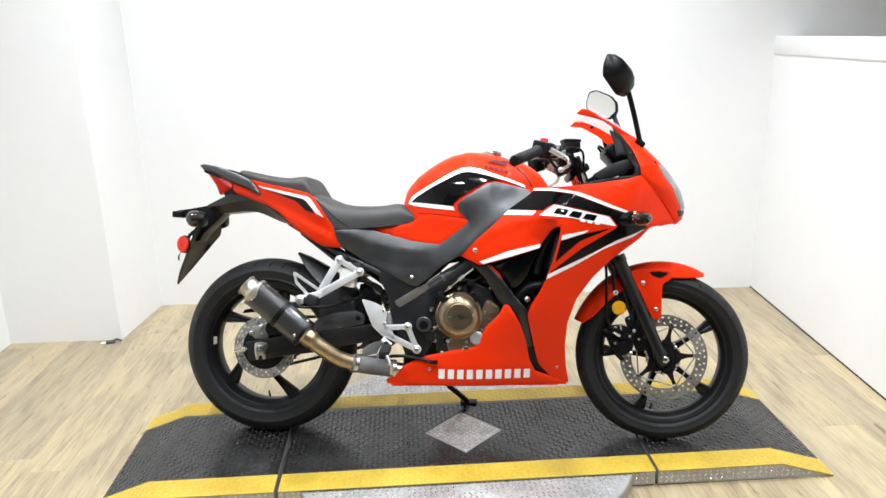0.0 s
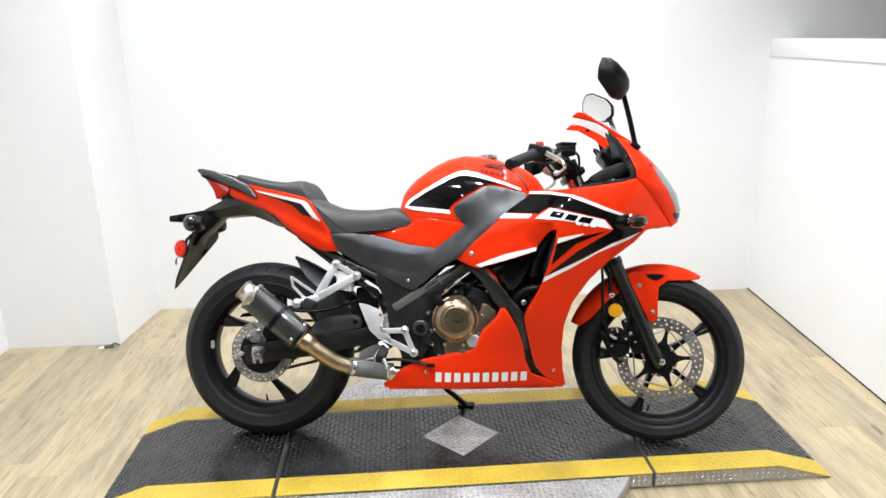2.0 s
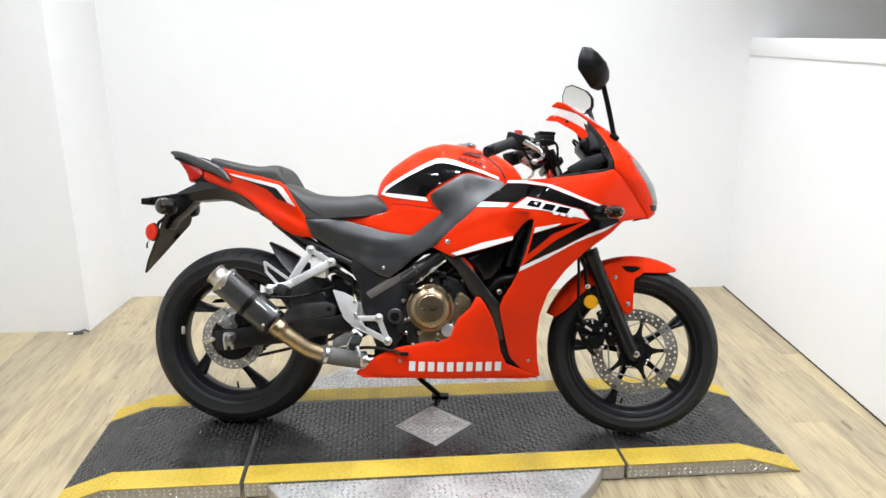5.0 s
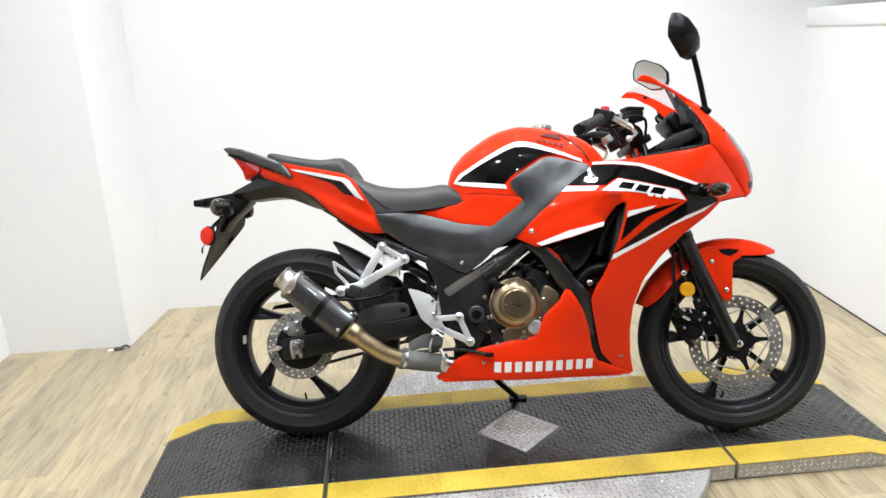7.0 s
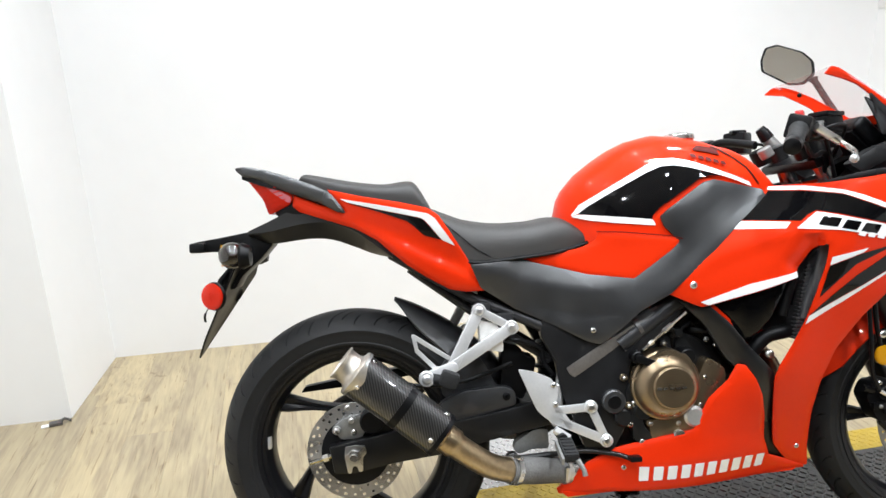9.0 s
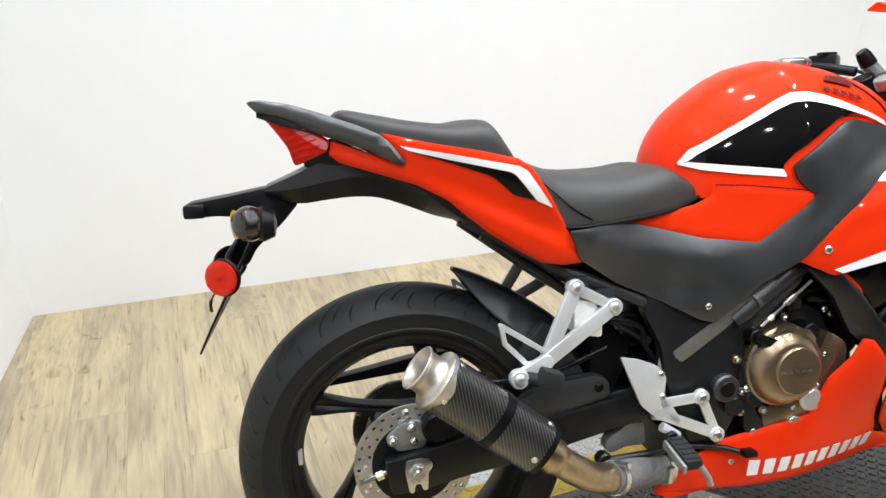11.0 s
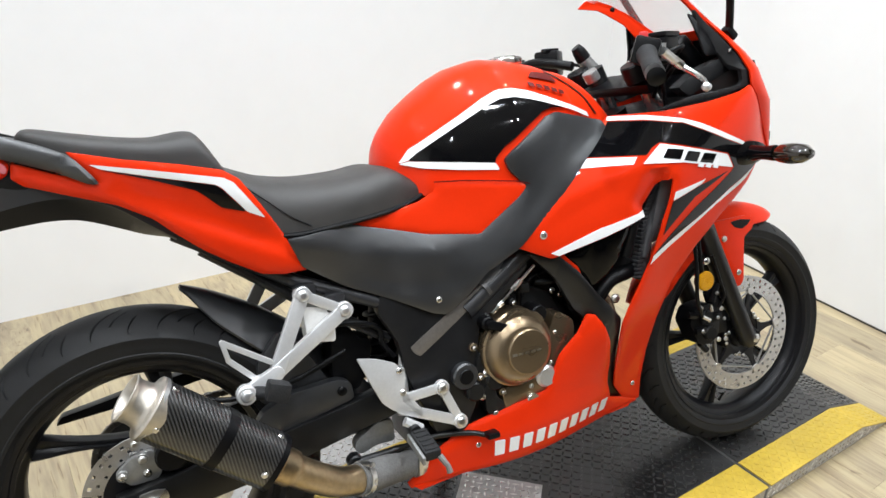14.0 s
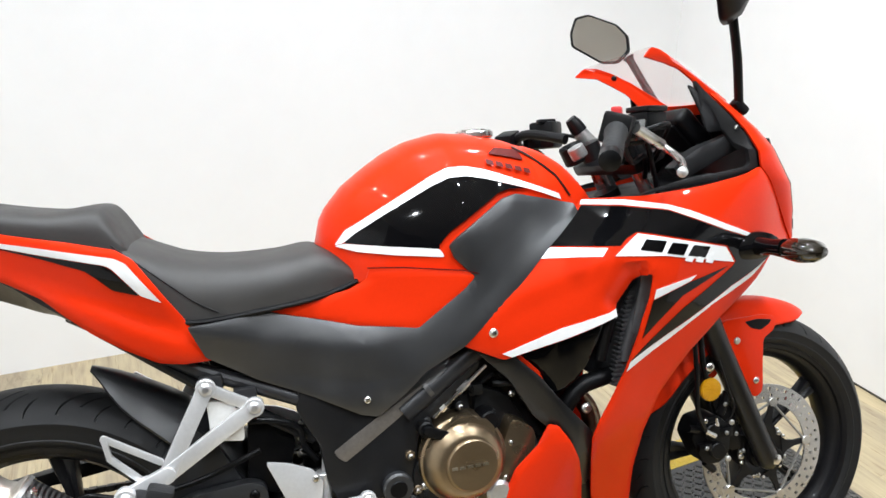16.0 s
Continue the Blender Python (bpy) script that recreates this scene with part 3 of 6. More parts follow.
def tyre(R, w, front):
    """Grooves run slantwise over the shoulders: the mesh itself is sheared along them."""
    pts, first, n = tyre_profile(R, w)
    turns = 16 if front else 17
    cuts = (0.0, 0.005, 0.038, 0.043, 0.2, 0.33, 0.45, 0.455, 0.482, 0.487, 0.63, 0.75, 0.755, 0.778, 0.783, 0.9)
    bm, rows = bmesh.new(), []
    for k in range(turns):
        for c, f in enumerate(cuts):
            row = []
            for i, (r, y) in enumerate(pts):
                u = abs(y) / w
                tread = first <= i <= first + n
                slant = u - u * u * u * 0.45 if tread else 0.55
                a = 2 * math.pi * (k + f) / turns + 0.46 * slant * (-1 if front else 1)
                if tread and ((c in (1, 2) and 0.20 < u < 0.84) or (c in (7, 8) and 0.50 < u < 0.90) or (c in (12, 13) and 0.36 < u < 0.66)):
                    r -= 0.0045
                row.append(bm.verts.new((r * math.cos(a), y, r * math.sin(a))))
            rows.append(row)
    m, steps = len(pts), len(rows)
    for k in range(steps):
        a, b = rows[k], rows[(k + 1) % steps]
        for i in range(m):
            j = (i + 1) % m
            bm.faces.new((a[i], a[j], b[j], b[i]))
    return bm


def drilled_disc(r0, r1, thick, holes, steps=90, bands=6):
    """A brake disc with rows of through holes."""
    bm = bmesh.new()
    rad = [r0 + (r1 - r0) * i / bands for i in range(bands + 1)]
    grid = [[bm.verts.new((r * math.cos(2 * math.pi * k / steps), 0, r * math.sin(2 * math.pi * k / steps))) for r in rad] for k in range(steps)]
    gap = steps // holes
    for k in range(steps):
        for i in range(bands):
            spot = (k % gap, i)
            if spot in ((0, 4), (2, 2), (3, 4), (5, 1)):
                continue
            a, b = grid[k], grid[(k + 1) % steps]
            bm.faces.new((a[i], a[i + 1], b[i + 1], b[i]))
    ex = bmesh.ops.extrude_face_region(bm, geom=bm.faces[:])
    for v in ex["geom"]:
        if isinstance(v, bmesh.types.BMVert):
            v.co.y += thick
    return bm


def spoke(r0, r1, half, depth, skew):
    """One cast spoke with a double ridge, leaning by an angle from the radius where it meets the rim."""
    bm, rows = bmesh.new(), []
    ca, sa = math.cos(skew), math.sin(skew)
    long = r1 * ca - r0 if skew < 0.05 else r1 * ca + 0.02
    for k in range(9):
        t = k / 8
        wdt = half * (1.15 - 0.55 * math.sin(math.pi * min(t * 1.15, 1)) + 0.50 * t ** 4)
        d = depth * (1.15 - 0.35 * t)
        px, pz = r1 - long * (1 - t) * ca, -long * (1 - t) * sa
        row = []
        for u, y in ((-1, -0.40), (-0.78, -1), (-0.35, -1), (0, -0.72), (0.35, -1), (0.78, -1), (1, -0.40), (1, 0.45), (0.6, 1), (-0.6, 1), (-1, 0.45)):
            row.append(bm.verts.new((px - u * wdt * sa, y * d, pz + u * wdt * ca)))
        rows.append(row)
    m = len(rows[0])
    for a, b in zip(rows, rows[1:]):
        for k in range(m):
            bm.faces.new((a[k], a[(k + 1) % m], b[(k + 1) % m], b[k]))
    bm.faces.new(rows[0][::-1])
    bm.faces.new(rows[-1])
    return bm


def rim_body(w):
    half = [(0.229, w + 0.002), (0.2305, w - 0.001), (0.229, w - 0.005), (0.220, w - 0.009), (0.2185, w - 0.013), (0.210, w * 0.60), (0.206, w * 0.34)]
    inner = [(0.1965, w * 0.34), (0.2, w * 0.52), (0.208, w * 0.72), (0.2105, w - 0.009), (0.2175, w - 0.006), (0.2195, w - 0.001), (0.2255, w + 0.0015)]
    prof = half + [(r, -y) for r, y in reversed(half)] + [(r, -y) for r, y in reversed(inner)] + inner + half[:1]
    return ring(prof, 96)


def wheel(x, z, R, half, rim_half, front):
    hub = part("wheel", rim_body(rim_half), RIM, bike, "black cast alloy wheel", 40)
    hub.matrix_basis = Matrix.Translation((x, 0, z))
    part("tyre", tyre(R, half, front), RUBBER, hub, "black sport tyre with cut tread grooves", 35)
    part("hub", ring([(0.012, -0.06), (0.034, -0.06), (0.038, -0.05), (0.05 if front else 0.080, -0.022), (0.05 if front else 0.080, 0.022), (0.038, 0.05), (0.034, 0.06), (0.012, 0.06), (0.012, -0.06)], 40), RIM, hub)
    for k in range(5):
        turn = Matrix.Rotation(-2 * math.pi * k / 5 - (0.576 if front else 0.12), 4, "Y")
        part("spoke", moved(spoke(0.040, 0.205, 0.0135 if front else 0.0140, 0.017, 0.0 if front else 0.36), turn), RIM, hub)
    a = -1.75 if front else -1.6
    part("valve", rod([(0.19 * math.cos(a), -0.01, 0.19 * math.sin(a)), (0.168 * math.cos(a), -0.022, 0.168 * math.sin(a))], [0.004, 0.003], 8), BLACK, hub)
    return hub


def at_wheel(name, bm, mat, hub, label="", smooth=30):
    return part(name, bm, mat, hub, label, smooth)


FX, FZ = 1.389, 0.300
rear = wheel(0.002, 0.313, 0.3135, 0.070, 0.056, False)
front = wheel(FX, FZ, 0.291, 0.055, 0.045, True)
front.matrix_basis = front.matrix_basis @ Matrix.Rotation(radians(-1.5), 4, "Z")
DISC = surface("disc_steel", (0.55, 0.54, 0.53), 0.3, metal=0.9, vary=0.12, rough_vary=0.12)
at_wheel("brake_disc", moved(drilled_disc(0.074, 0.110, 0.004, 15), Matrix.Translation((0, -0.088, 0))), DISC, rear, "drilled steel brake disc", 20)
at_wheel("disc_carrier", moved(ring([(0.03, -0.06), (0.036, -0.083), (0.078, -0.083), (0.078, -0.088), (0.03, -0.09), (0.03, -0.06)], 40), Matrix.Identity(4)), RIM, rear)
at_wheel("brake_disc", moved(drilled_disc(0.106, 0.145, 0.0045, 20, 120), Matrix.Translation((0, -0.060, 0))), DISC, front, "drilled steel brake disc", 20)
carrier = [ring([(0.03, -0.05), (0.045, -0.058), (0.058, -0.058), (0.058, -0.052), (0.03, -0.045), (0.03, -0.05)], 40)]
for k in range(5):
    a = 2 * math.pi * k / 5 + 1.33
    line = [(0.052, -0.44), (0.061, -0.18), (0.080, -0.075), (0.112, -0.05), (0.112, 0.05), (0.080, 0.075), (0.061, 0.18), (0.052, 0.44)]
    at_wheel("disc_arm", slab([(r * math.cos(a + q), r * math.sin(a + q)) for r, q in line], -0.0605, -0.0550), RIM, front, "", 0)
    b = a + 2 * math.pi / 5
    at_wheel("disc_strut", rod([(0.107 * math.cos(a), -0.058, 0.107 * math.sin(a)), (0.107 * math.cos(b), -0.058, 0.107 * math.sin(b))], 0.0026, 8), DARK_ALLOY, front)
    for q in (-0.42, 0.42):
        at_wheel("flange_bolt", bolt((0.056 * math.cos(a + q), -0.061, 0.056 * math.sin(a + q)), 0.0042, 0.004), STEEL, front)
at_wheel("disc_carrier", join(*carrier), RIM, front)
for k in range(5):
    a = 2 * math.pi * k / 5 + 1.33
    at_wheel("disc_button", cyl((0.108 * math.cos(a), -0.064, 0.108 * math.sin(a)), (0.108 * math.cos(a), -0.054, 0.108 * math.sin(a)), 0.010, sides=14, bevel=0.0015), STEEL, front)
    at_wheel("disc_bolt", bolt((0.053 * math.cos(a + 0.63), -0.058, 0.053 * math.sin(a + 0.63)), 0.006, 0.005), STEEL, front)
CHAIN_DARK = surface("greasy_sprocket", (0.03, 0.028, 0.026), 0.45, metal=0.6, vary=0.2)
teeth = []
for k in range(72):
    a, r = 2 * math.pi * k / 72, 0.094 if k % 2 else 0.087
    teeth.append((r * math.cos(a), r * math.sin(a)))
a = radians(176)
at_wheel("wheel_weight", moved(box(-0.004, -0.008, -0.014, 0.004, 0.008, 0.014, 0.002), Matrix.Translation((0.203 * math.cos(a), -0.034, 0.203 * math.sin(a)))), ALLOY, rear, "stick-on balance weight")
at_wheel("sprocket", slab(teeth, 0.072, 0.078), CHAIN_DARK, rear)

# ---- chain along the far flank ----
CHAIN = surface("oiled_chain", (0.10, 0.09, 0.08), 0.4, metal=0.8, vary=0.2)
links = []
path = [(0.092 * math.cos(a), 0.313 + 0.092 * math.sin(a)) for a in np.linspace(math.pi / 2 - 0.1, math.pi * 1.5 + 0.1, 26)]
path += [(0.02 + 0.5 * t, 0.221 + 0.125 * t) for t in np.linspace(0, 1, 34)] + [(0.52 - 0.5 * t, 0.41 - 0.005 * t) for t in np.linspace(0, 1, 34)]
for i, (x, z) in enumerate(path):
    nx, nz = path[(i + 1) % len(path)]
    a = math.atan2(nz - z, nx - x)
    links.append(moved(box(-0.008, -0.006 if i % 2 else -0.008, -0.0055, 0.008, 0.006 if i % 2 else 0.008, 0.0055, 0.002, 1), Matrix.Translation((x, 0.075, z)) @ Matrix.Rotation(-a, 4, "Y")))
part("drive_chain", join(*links), CHAIN, bike)

# ---- swing arm, rear brake, mudguard ----
arm = [(-.055, .334), (-.03, .338), (.094, .361), (.224, .376), (.31, .390), (.404, .408), (.50, .432), (.56, .43), (.56, .37), (.45, .358), (.415, .351), (.30, .327), (.188, .302), (.092, .290), (.0, .272), (-.045, .272)]
for y0, y1 in ((-0.122, -0.092), (0.092, 0.122)):
    part("swing_arm", slab(arm, y0, y1, 0.005), SATIN, bike, "black box-section swing arm")
part("swing_arm_bridge", box(0.36, -0.1, 0.36, 0.42, 0.1, 0.40, 0.008), BLACK, bike)
part("axle_plate", slab(rounded([(-.019, .334), (.006, .337), (.026, .333), (.028, .318), (.020, .310), (.018, .277), (.009, .277), (.006, .290), (-.004, .290), (-.007, .274), (-.015, .275), (-.021, .312)], 0.004), -0.1265, -0.1215, 0.001), STEEL, bike, "bright steel axle adjuster plate")
part("axle_nut", rod([(0, -0.124, .313), (0, -0.136, .313)], 0.0155, 6), STEEL, bike)
part("axle_end", cyl((0, -0.134, .313), (0, -0.144, .313), 0.009, bevel=0.002), STEEL, bike)
part("adjuster_bolt", rod([(-.052, -.107, .31), (-.10, -.107, .297)], 0.0045, 8), STEEL, bike)
part("adjuster_nut", rod([(-.058, -.107, .3085), (-.07, -.107, .305)], 0.009, 6), STEEL, bike)
part("rear_caliper", join(cyl((.042, -.074, .384), (.042, -.118, .384), 0.028, bevel=0.005), slab(rounded([(.03, .415), (.075, .42), (.105, .395), (.09, .355), (.04, .352)], 0.012), -0.112, -0.07, 0.005)), BLACK, bike, "black rear brake caliper", 40)
part("caliper_bracket", join(slab(rounded([(-.048, .372), (-.022, .392), (.012, .400), (.03, .372), (.018, .345), (-.03, .343)], 0.008), -0.102, -0.090, 0.003),
                             cyl((-.038, -.09, .366), (-.038, -.108, .366), 0.010, bevel=0.002), cyl((-.004, -.09, .388), (-.004, -.108, .388), 0.010, bevel=0.002)), DARK_ALLOY, bike, "dull cast alloy rear caliper bracket", 40)
for p in ((-.038, -.108, .366), (-.004, -.108, .388), (-.012, -.101, .415), (.0, -.102, .360)):
    part("caliper_bolt", bolt(p, 0.007, 0.006), STEEL, bike)
part("brake_hose", pipe([(.06, -.10, .42), (.09, -.115, .47), (.15, -.12, .46), (.25, -.12, .465), (.36, -.115, .50)], 0.005), BLACK, bike)


def arch(cx, cz, keys, thick=0.004, steps=6, across=12, lip=0.02):
    """A mudguard: stations (angle, radius, half width) round an axle, with turned-down flanks."""
    rows_o, bm = [], bmesh.new()
    fine = finely(keys, steps)
    widest = max(k[2] for k in keys)
    for inner in (0, 1):
        rows = []
        for a, r, w in fine:
            row = []
            for k in range(across + 1):
                u = 2 * k / across - 1
                rr = r - lip * (max(w, 0) / widest) ** 1.5 * abs(u) ** 3 - thick * inner
                row.append(bm.verts.new((cx + rr * math.cos(radians(a)), u * (w - thick * inner * 0.5), cz + rr * math.sin(radians(a)))))
            rows.append(row)
        for a, b in zip(rows, rows[1:]):
            for k in range(across):
                bm.faces.new((a[k], a[k + 1], b[k + 1], b[k]))
        rows_o.append(rows)
    o, i = rows_o
    for k in range(across):
        bm.faces.new((o[0][k], o[0][k + 1], i[0][k + 1], i[0][k]))
        bm.faces.new((o[-1][k], o[-1][k + 1], i[-1][k + 1], i[-1][k]))
    for a in range(len(fine) - 1):
        for k in (0, across):
            bm.faces.new((o[a][k], o[a + 1][k], i[a + 1][k], i[a][k]))
    return bm


part("rear_hugger", arch(0, .313, [(73, .352, .012), (66, .352, .040), (58, .353, .056), (46, .361, .066), (36, .374, .070), (28, .385, .072), (18, .390, .074), (6, .388, .074)], lip=0.072), PLASTIC, bike, "matt black plastic rear wheel hugger")
cg = slab(rounded([(-.140, .416), (-.129, .430), (.031, .457), (.20, .475), (.40, .475), (.40, .462), (.20, .455), (.028, .430), (-.08, .421)], 0.004), 0.070, 0.098, 0.002)
part("chain_guard", cg, BLACK, bike, "black plastic chain guard")
part("swing_arm_guard", slab(rounded([(.175, .385), (.20, .42), (.25, .441), (.34, .448), (.364, .438), (.369, .404), (.28, .384), (.20, .368)], 0.010), -0.114, -0.090, 0.006), PLASTIC, bike, "black plastic guard on the swing arm")
part("hugger_flank", slab(rounded([(.205, .500), (.250, .552), (.285, .520), (.300, .496), (.330, .440), (.335, .400), (.24, .40), (.20, .43)], 0.008), -0.086, -0.070, 0.004), PLASTIC, bike, "", 40)
part("relay_box", slab(rounded([(.345, .543), (.380, .533), (.396, .508), (.420, .503), (.412, .46), (.385, .408), (.335, .43)], 0.008), -0.088, -0.02, 0.006), BLACK, bike, "black plastic box behind the foot rest", 40)
part("guard_bolt", bolt((.345, -.114, .425), 0.009, 0.005), BLACK, bike)

# ---- front end ----
RAKE = Vector((-0.445, 0, 1.0)).normalized()
for s in (-1, 1):
    foot = Vector((1.387, s * 0.082, 0.277))
    part("fork_leg", rod([foot, foot + RAKE * 0.012, foot + RAKE * 0.03, foot + RAKE * 0.05, foot + RAKE * 0.30, foot + RAKE * 0.375, foot + RAKE * 0.38, foot + RAKE * 0.40], [0.014, 0.022, 0.024, 0.022, 0.0235, 0.026, 0.029, 0.029], 20), SATIN, bike, "black fork lower leg")
    part("fork_tube", rod([foot + RAKE * 0.40, foot + RAKE * 0.76], 0.0205, 20), CHROME, bike, "bright fork tube")
    part("fork_cap", rod([foot + RAKE * 0.72, foot + RAKE * 0.762, foot + RAKE * 0.765], [0.0245, 0.0245, 0.012], 20), SATIN, bike)
    part("axle_bolt", rod([(FX - 0.003, s * 0.092, FZ - 0.002), (FX - 0.003, s * 0.104, FZ - 0.002), (FX - 0.003, s * 0.106, FZ - 0.002)], [0.012, 0.012, 0.008], 6), STEEL, bike)
    part("axle_lug", cyl((FX - 0.003, s * 0.060, FZ - 0.002), (FX - 0.003, s * 0.098, FZ - 0.002), 0.022, bevel=0.003), BLACK, bike)
part("lower_clamp", box(-0.03, -0.125, -0.018, 0.03, 0.125, 0.018, 0.008), BLACK, bike).matrix_basis = Matrix.Translation(Vector((1.387, 0, 0.277)) + RAKE * 0.52) @ Matrix.Rotation(-0.45, 4, "Y")
part("upper_clamp", box(-0.035, -0.125, -0.012, 0.035, 0.125, 0.012, 0.008), BLACK, bike).matrix_basis = Matrix.Translation(Vector((1.387, 0, 0.277)) + RAKE * 0.715) @ Matrix.Rotation(-0.45, 4, "Y")
part("steering_head", cyl(Vector((1.34, 0, 0.272)) + RAKE * 0.5, Vector((1.34, 0, 0.272)) + RAKE * 0.66, 0.026), BLACK, bike)

part("front_fender", arch(FX, FZ, [(63, .318, .020), (71, .322, .048), (88, .325, .064), (112, .325, .066), (135, .322, .064), (149, .320, .058), (158, .320, .040)], lip=0.056), RED, bike, "glossy red front fender", 40)
stay = [(1.268, .580), (1.29, .598), (1.385, .600), (1.412, .592), (1.408, .566), (1.380, .549), (1.378, .50), (1.377, .441), (1.364, .428), (1.350, .431), (1.337, .455), (1.303, .529), (1.290, .548)]
for s in (-1, 1):
    b = slab(rounded(stay, 0.008), -0.076, -0.068, 0.002)
    part("fender_stay", b if s < 0 else flip(b), RED, bike, "", 40)
    b = slab(rounded([(1.335, .590), (1.365, .593), (1.400, .588), (1.392, .579), (1.372, .569), (1.349, .576)], 0.004), -0.0775, -0.0745)
    part("fender_vent", b if s < 0 else flip(b), BLACK, bike)
    for x, z in ((1.315, .553), (1.359, .464)):
        part("fender_bolt", bolt((x, s * 0.076, z), 0.0075, 0.005, (0, s, 0)), STEEL, bike)
SHIFT = Matrix.Translation((-0.006, 0.014, 0.012))
cal = join(slab(rounded([(1.198, .360), (1.214, .392), (1.262, .398), (1.292, .37), (1.288, .315), (1.262, .295), (1.226, .300)], 0.010), -0.104, -0.050, 0.005),
           cyl((1.245, -.113, .366), (1.245, -.10, .366), 0.017, bevel=0.003), cyl((1.255, -.113, .326), (1.255, -.10, .326), 0.017, bevel=0.003))
cal = join(cal, box(1.210, -.114, .330, 1.240, -.100, .346, 0.003), box(1.260, -.113, .352, 1.290, -.100, .372, 0.003), rod([(1.215, -.105, .375), (1.190, -.107, .382)], 0.008, 8), rod([(1.274, -.094, .395), (1.292, -.095, .44)], 0.009, 10), rod([(1.235, -.095, .30), (1.255, -.095, .28)], 0.008, 8))
part("front_caliper", moved(cal, SHIFT), BLACK, bike, "black front brake caliper")
for p in ((1.228, -.108, .392), (1.280, -.108, .305), (1.29, -.108, .38)):
    part("caliper_bolt", moved(bolt(p, 0.006, 0.005), SHIFT), STEEL, bike)
part("caliper_bracket", moved(slab(rounded([(1.26, .42), (1.29, .435), (1.325, .36), (1.33, .31), (1.30, .31), (1.285, .35)], 0.008), -0.088, -0.078, 0.002), SHIFT), BLACK, bike)
part("brake_hose", pipe([(1.215, -.105, .39), (1.19, -.118, .44), (1.188, -.12, .52), (1.185, -.11, .62), (1.15, -.10, .75), (1.09, -.14, .93), (1.06, -.16, 1.0)], 0.0048), BLACK, bike)
part("bleed_nipple", rod([(1.238, -.112, .398), (1.234, -.113, .414)], [0.004, 0.003], 8), STEEL, bike)
part("sensor_wire", pipe([(1.26, -.11, .40), (1.275, -.114, .43), (1.262, -.115, .47), (1.245, -.11, .53)], 0.003), BLACK, bike)
for p in ((1.268, -.100, .374), (1.220, -.101, .350), (1.286, -.082, .448), (1.266, -.100, .434), (1.301, -.086, .362), (1.325, -.076, .318)):
    part("caliper_bolt", bolt(p, 0.0045, 0.004), DARK_ALLOY, bike)
part("hose_end", rod([(1.215, -.105, .388), (1.236, -.106, .375)], 0.006, 8), STEEL, bike)
part("hose_clip", bolt((1.218, -.118, .522), 0.009, 0.006), STEEL, bike)


def glossy(name, color, rough=0.08, through_=0.6, facet=260, depth=0.35):
    m, n, l, p = material(name)
    p.inputs["Base Color"].default_value = (*color, 1)
    p.inputs["Roughness"].default_value = rough
    p.inputs["Transmission Weight"].default_value = through_
    p.inputs["Specular IOR Level"].default_value = 0.3
    v, b = n.new("ShaderNodeTexVoronoi"), n.new("ShaderNodeBump")
    v.inputs["Scale"].default_value = facet
    b.inputs["Strength"].default_value, b.inputs["Distance"].default_value = depth, 0.002
    l.new(v.outputs["Distance"], b.inputs["Height"])
    l.new(b.outputs["Normal"], p.inputs["Normal"])
    return m


AMBER = glossy("amber_reflector", (0.85, 0.40, 0.01), 0.12, 0.05, 150, 0.7)
RED_LENS = glossy("red_lens", (0.92, 0.030, 0.010), 0.10, 0.05, 150, 0.8)
PINK_LENS = glossy("clear_red_lens", (0.85, 0.22, 0.26), 0.12, 0.3)
SMOKE = surface("smoked_lens", (0.012, 0.009, 0.006), 0.07, coat=0.6, vary=0.1, rough_vary=0.02)
CLEAR_GREY = glossy("headlamp_lens", (0.30, 0.31, 0.30), 0.08, 0.3)

def facet_disc(r, n=30, y=0.0, s=-1):
    """The moulded face of a reflector: wedges rising and falling round the middle."""
    bm = bmesh.new()
    rings = []
    for k, f in ((0, 0.02), (1, 0.35), (2, 0.68), (3, 0.97)):
        rings.append([bm.verts.new((r * f * math.cos(2 * math.pi * i / n), y + s * (0.0014 if (i + k) % 2 else 0.0005) * (k < 3), r * f * math.sin(2 * math.pi * i / n))) for i in range(n)])
    for a, b in zip(rings, rings[1:]):
        for i in range(n):
            j = (i + 1) % n
            bm.faces.new((a[i], b[i], b[j]))
            bm.faces.new((a[i], b[j], a[j]))
    bm.faces.new(rings[0])
    return bm


for s in (-1, 1):
    body_ = cyl((1.233, s * .094, .469), (1.233, s * .104, .469), 0.0235, sides=32, bevel=0.003)
    holder = part("side_reflector", body_, AMBER, bike, "round amber reflector on the fork")
    part("reflector_face", moved(facet_disc(0.0215, 24, 0, s), Matrix.Translation((1.233, s * .1042, .469))), AMBER, holder, "", 0)
    part("reflector_back", cyl((1.233, s * .086, .469), (1.233, s * .0945, .469), 0.0225, sides=24), BLACK, holder)
part("reflector_arm", rod([(1.233, -.09, .47), (1.216, -.10, .53), (1.212, -.098, .60)], 0.006, 8), BLACK, bike)

# ---- tank ----
stations = [(x, 0.76, tank_top(x), tank_half(x)) for x in np.linspace(0.489, 0.952, 44)]
part("fuel_tank", loft(stations, 2.3, 32), RED, bike, "glossy red fuel tank", 50)
COVER = [(0.87, .80, .976, .140), (0.90, .80, .970, .133), (0.935, .80, .953, .124), (0.965, .80, .930, .114), (.988, .81, .902, .104), (1.002, .82, .877, .094), (1.010, .83, .858, .08)]


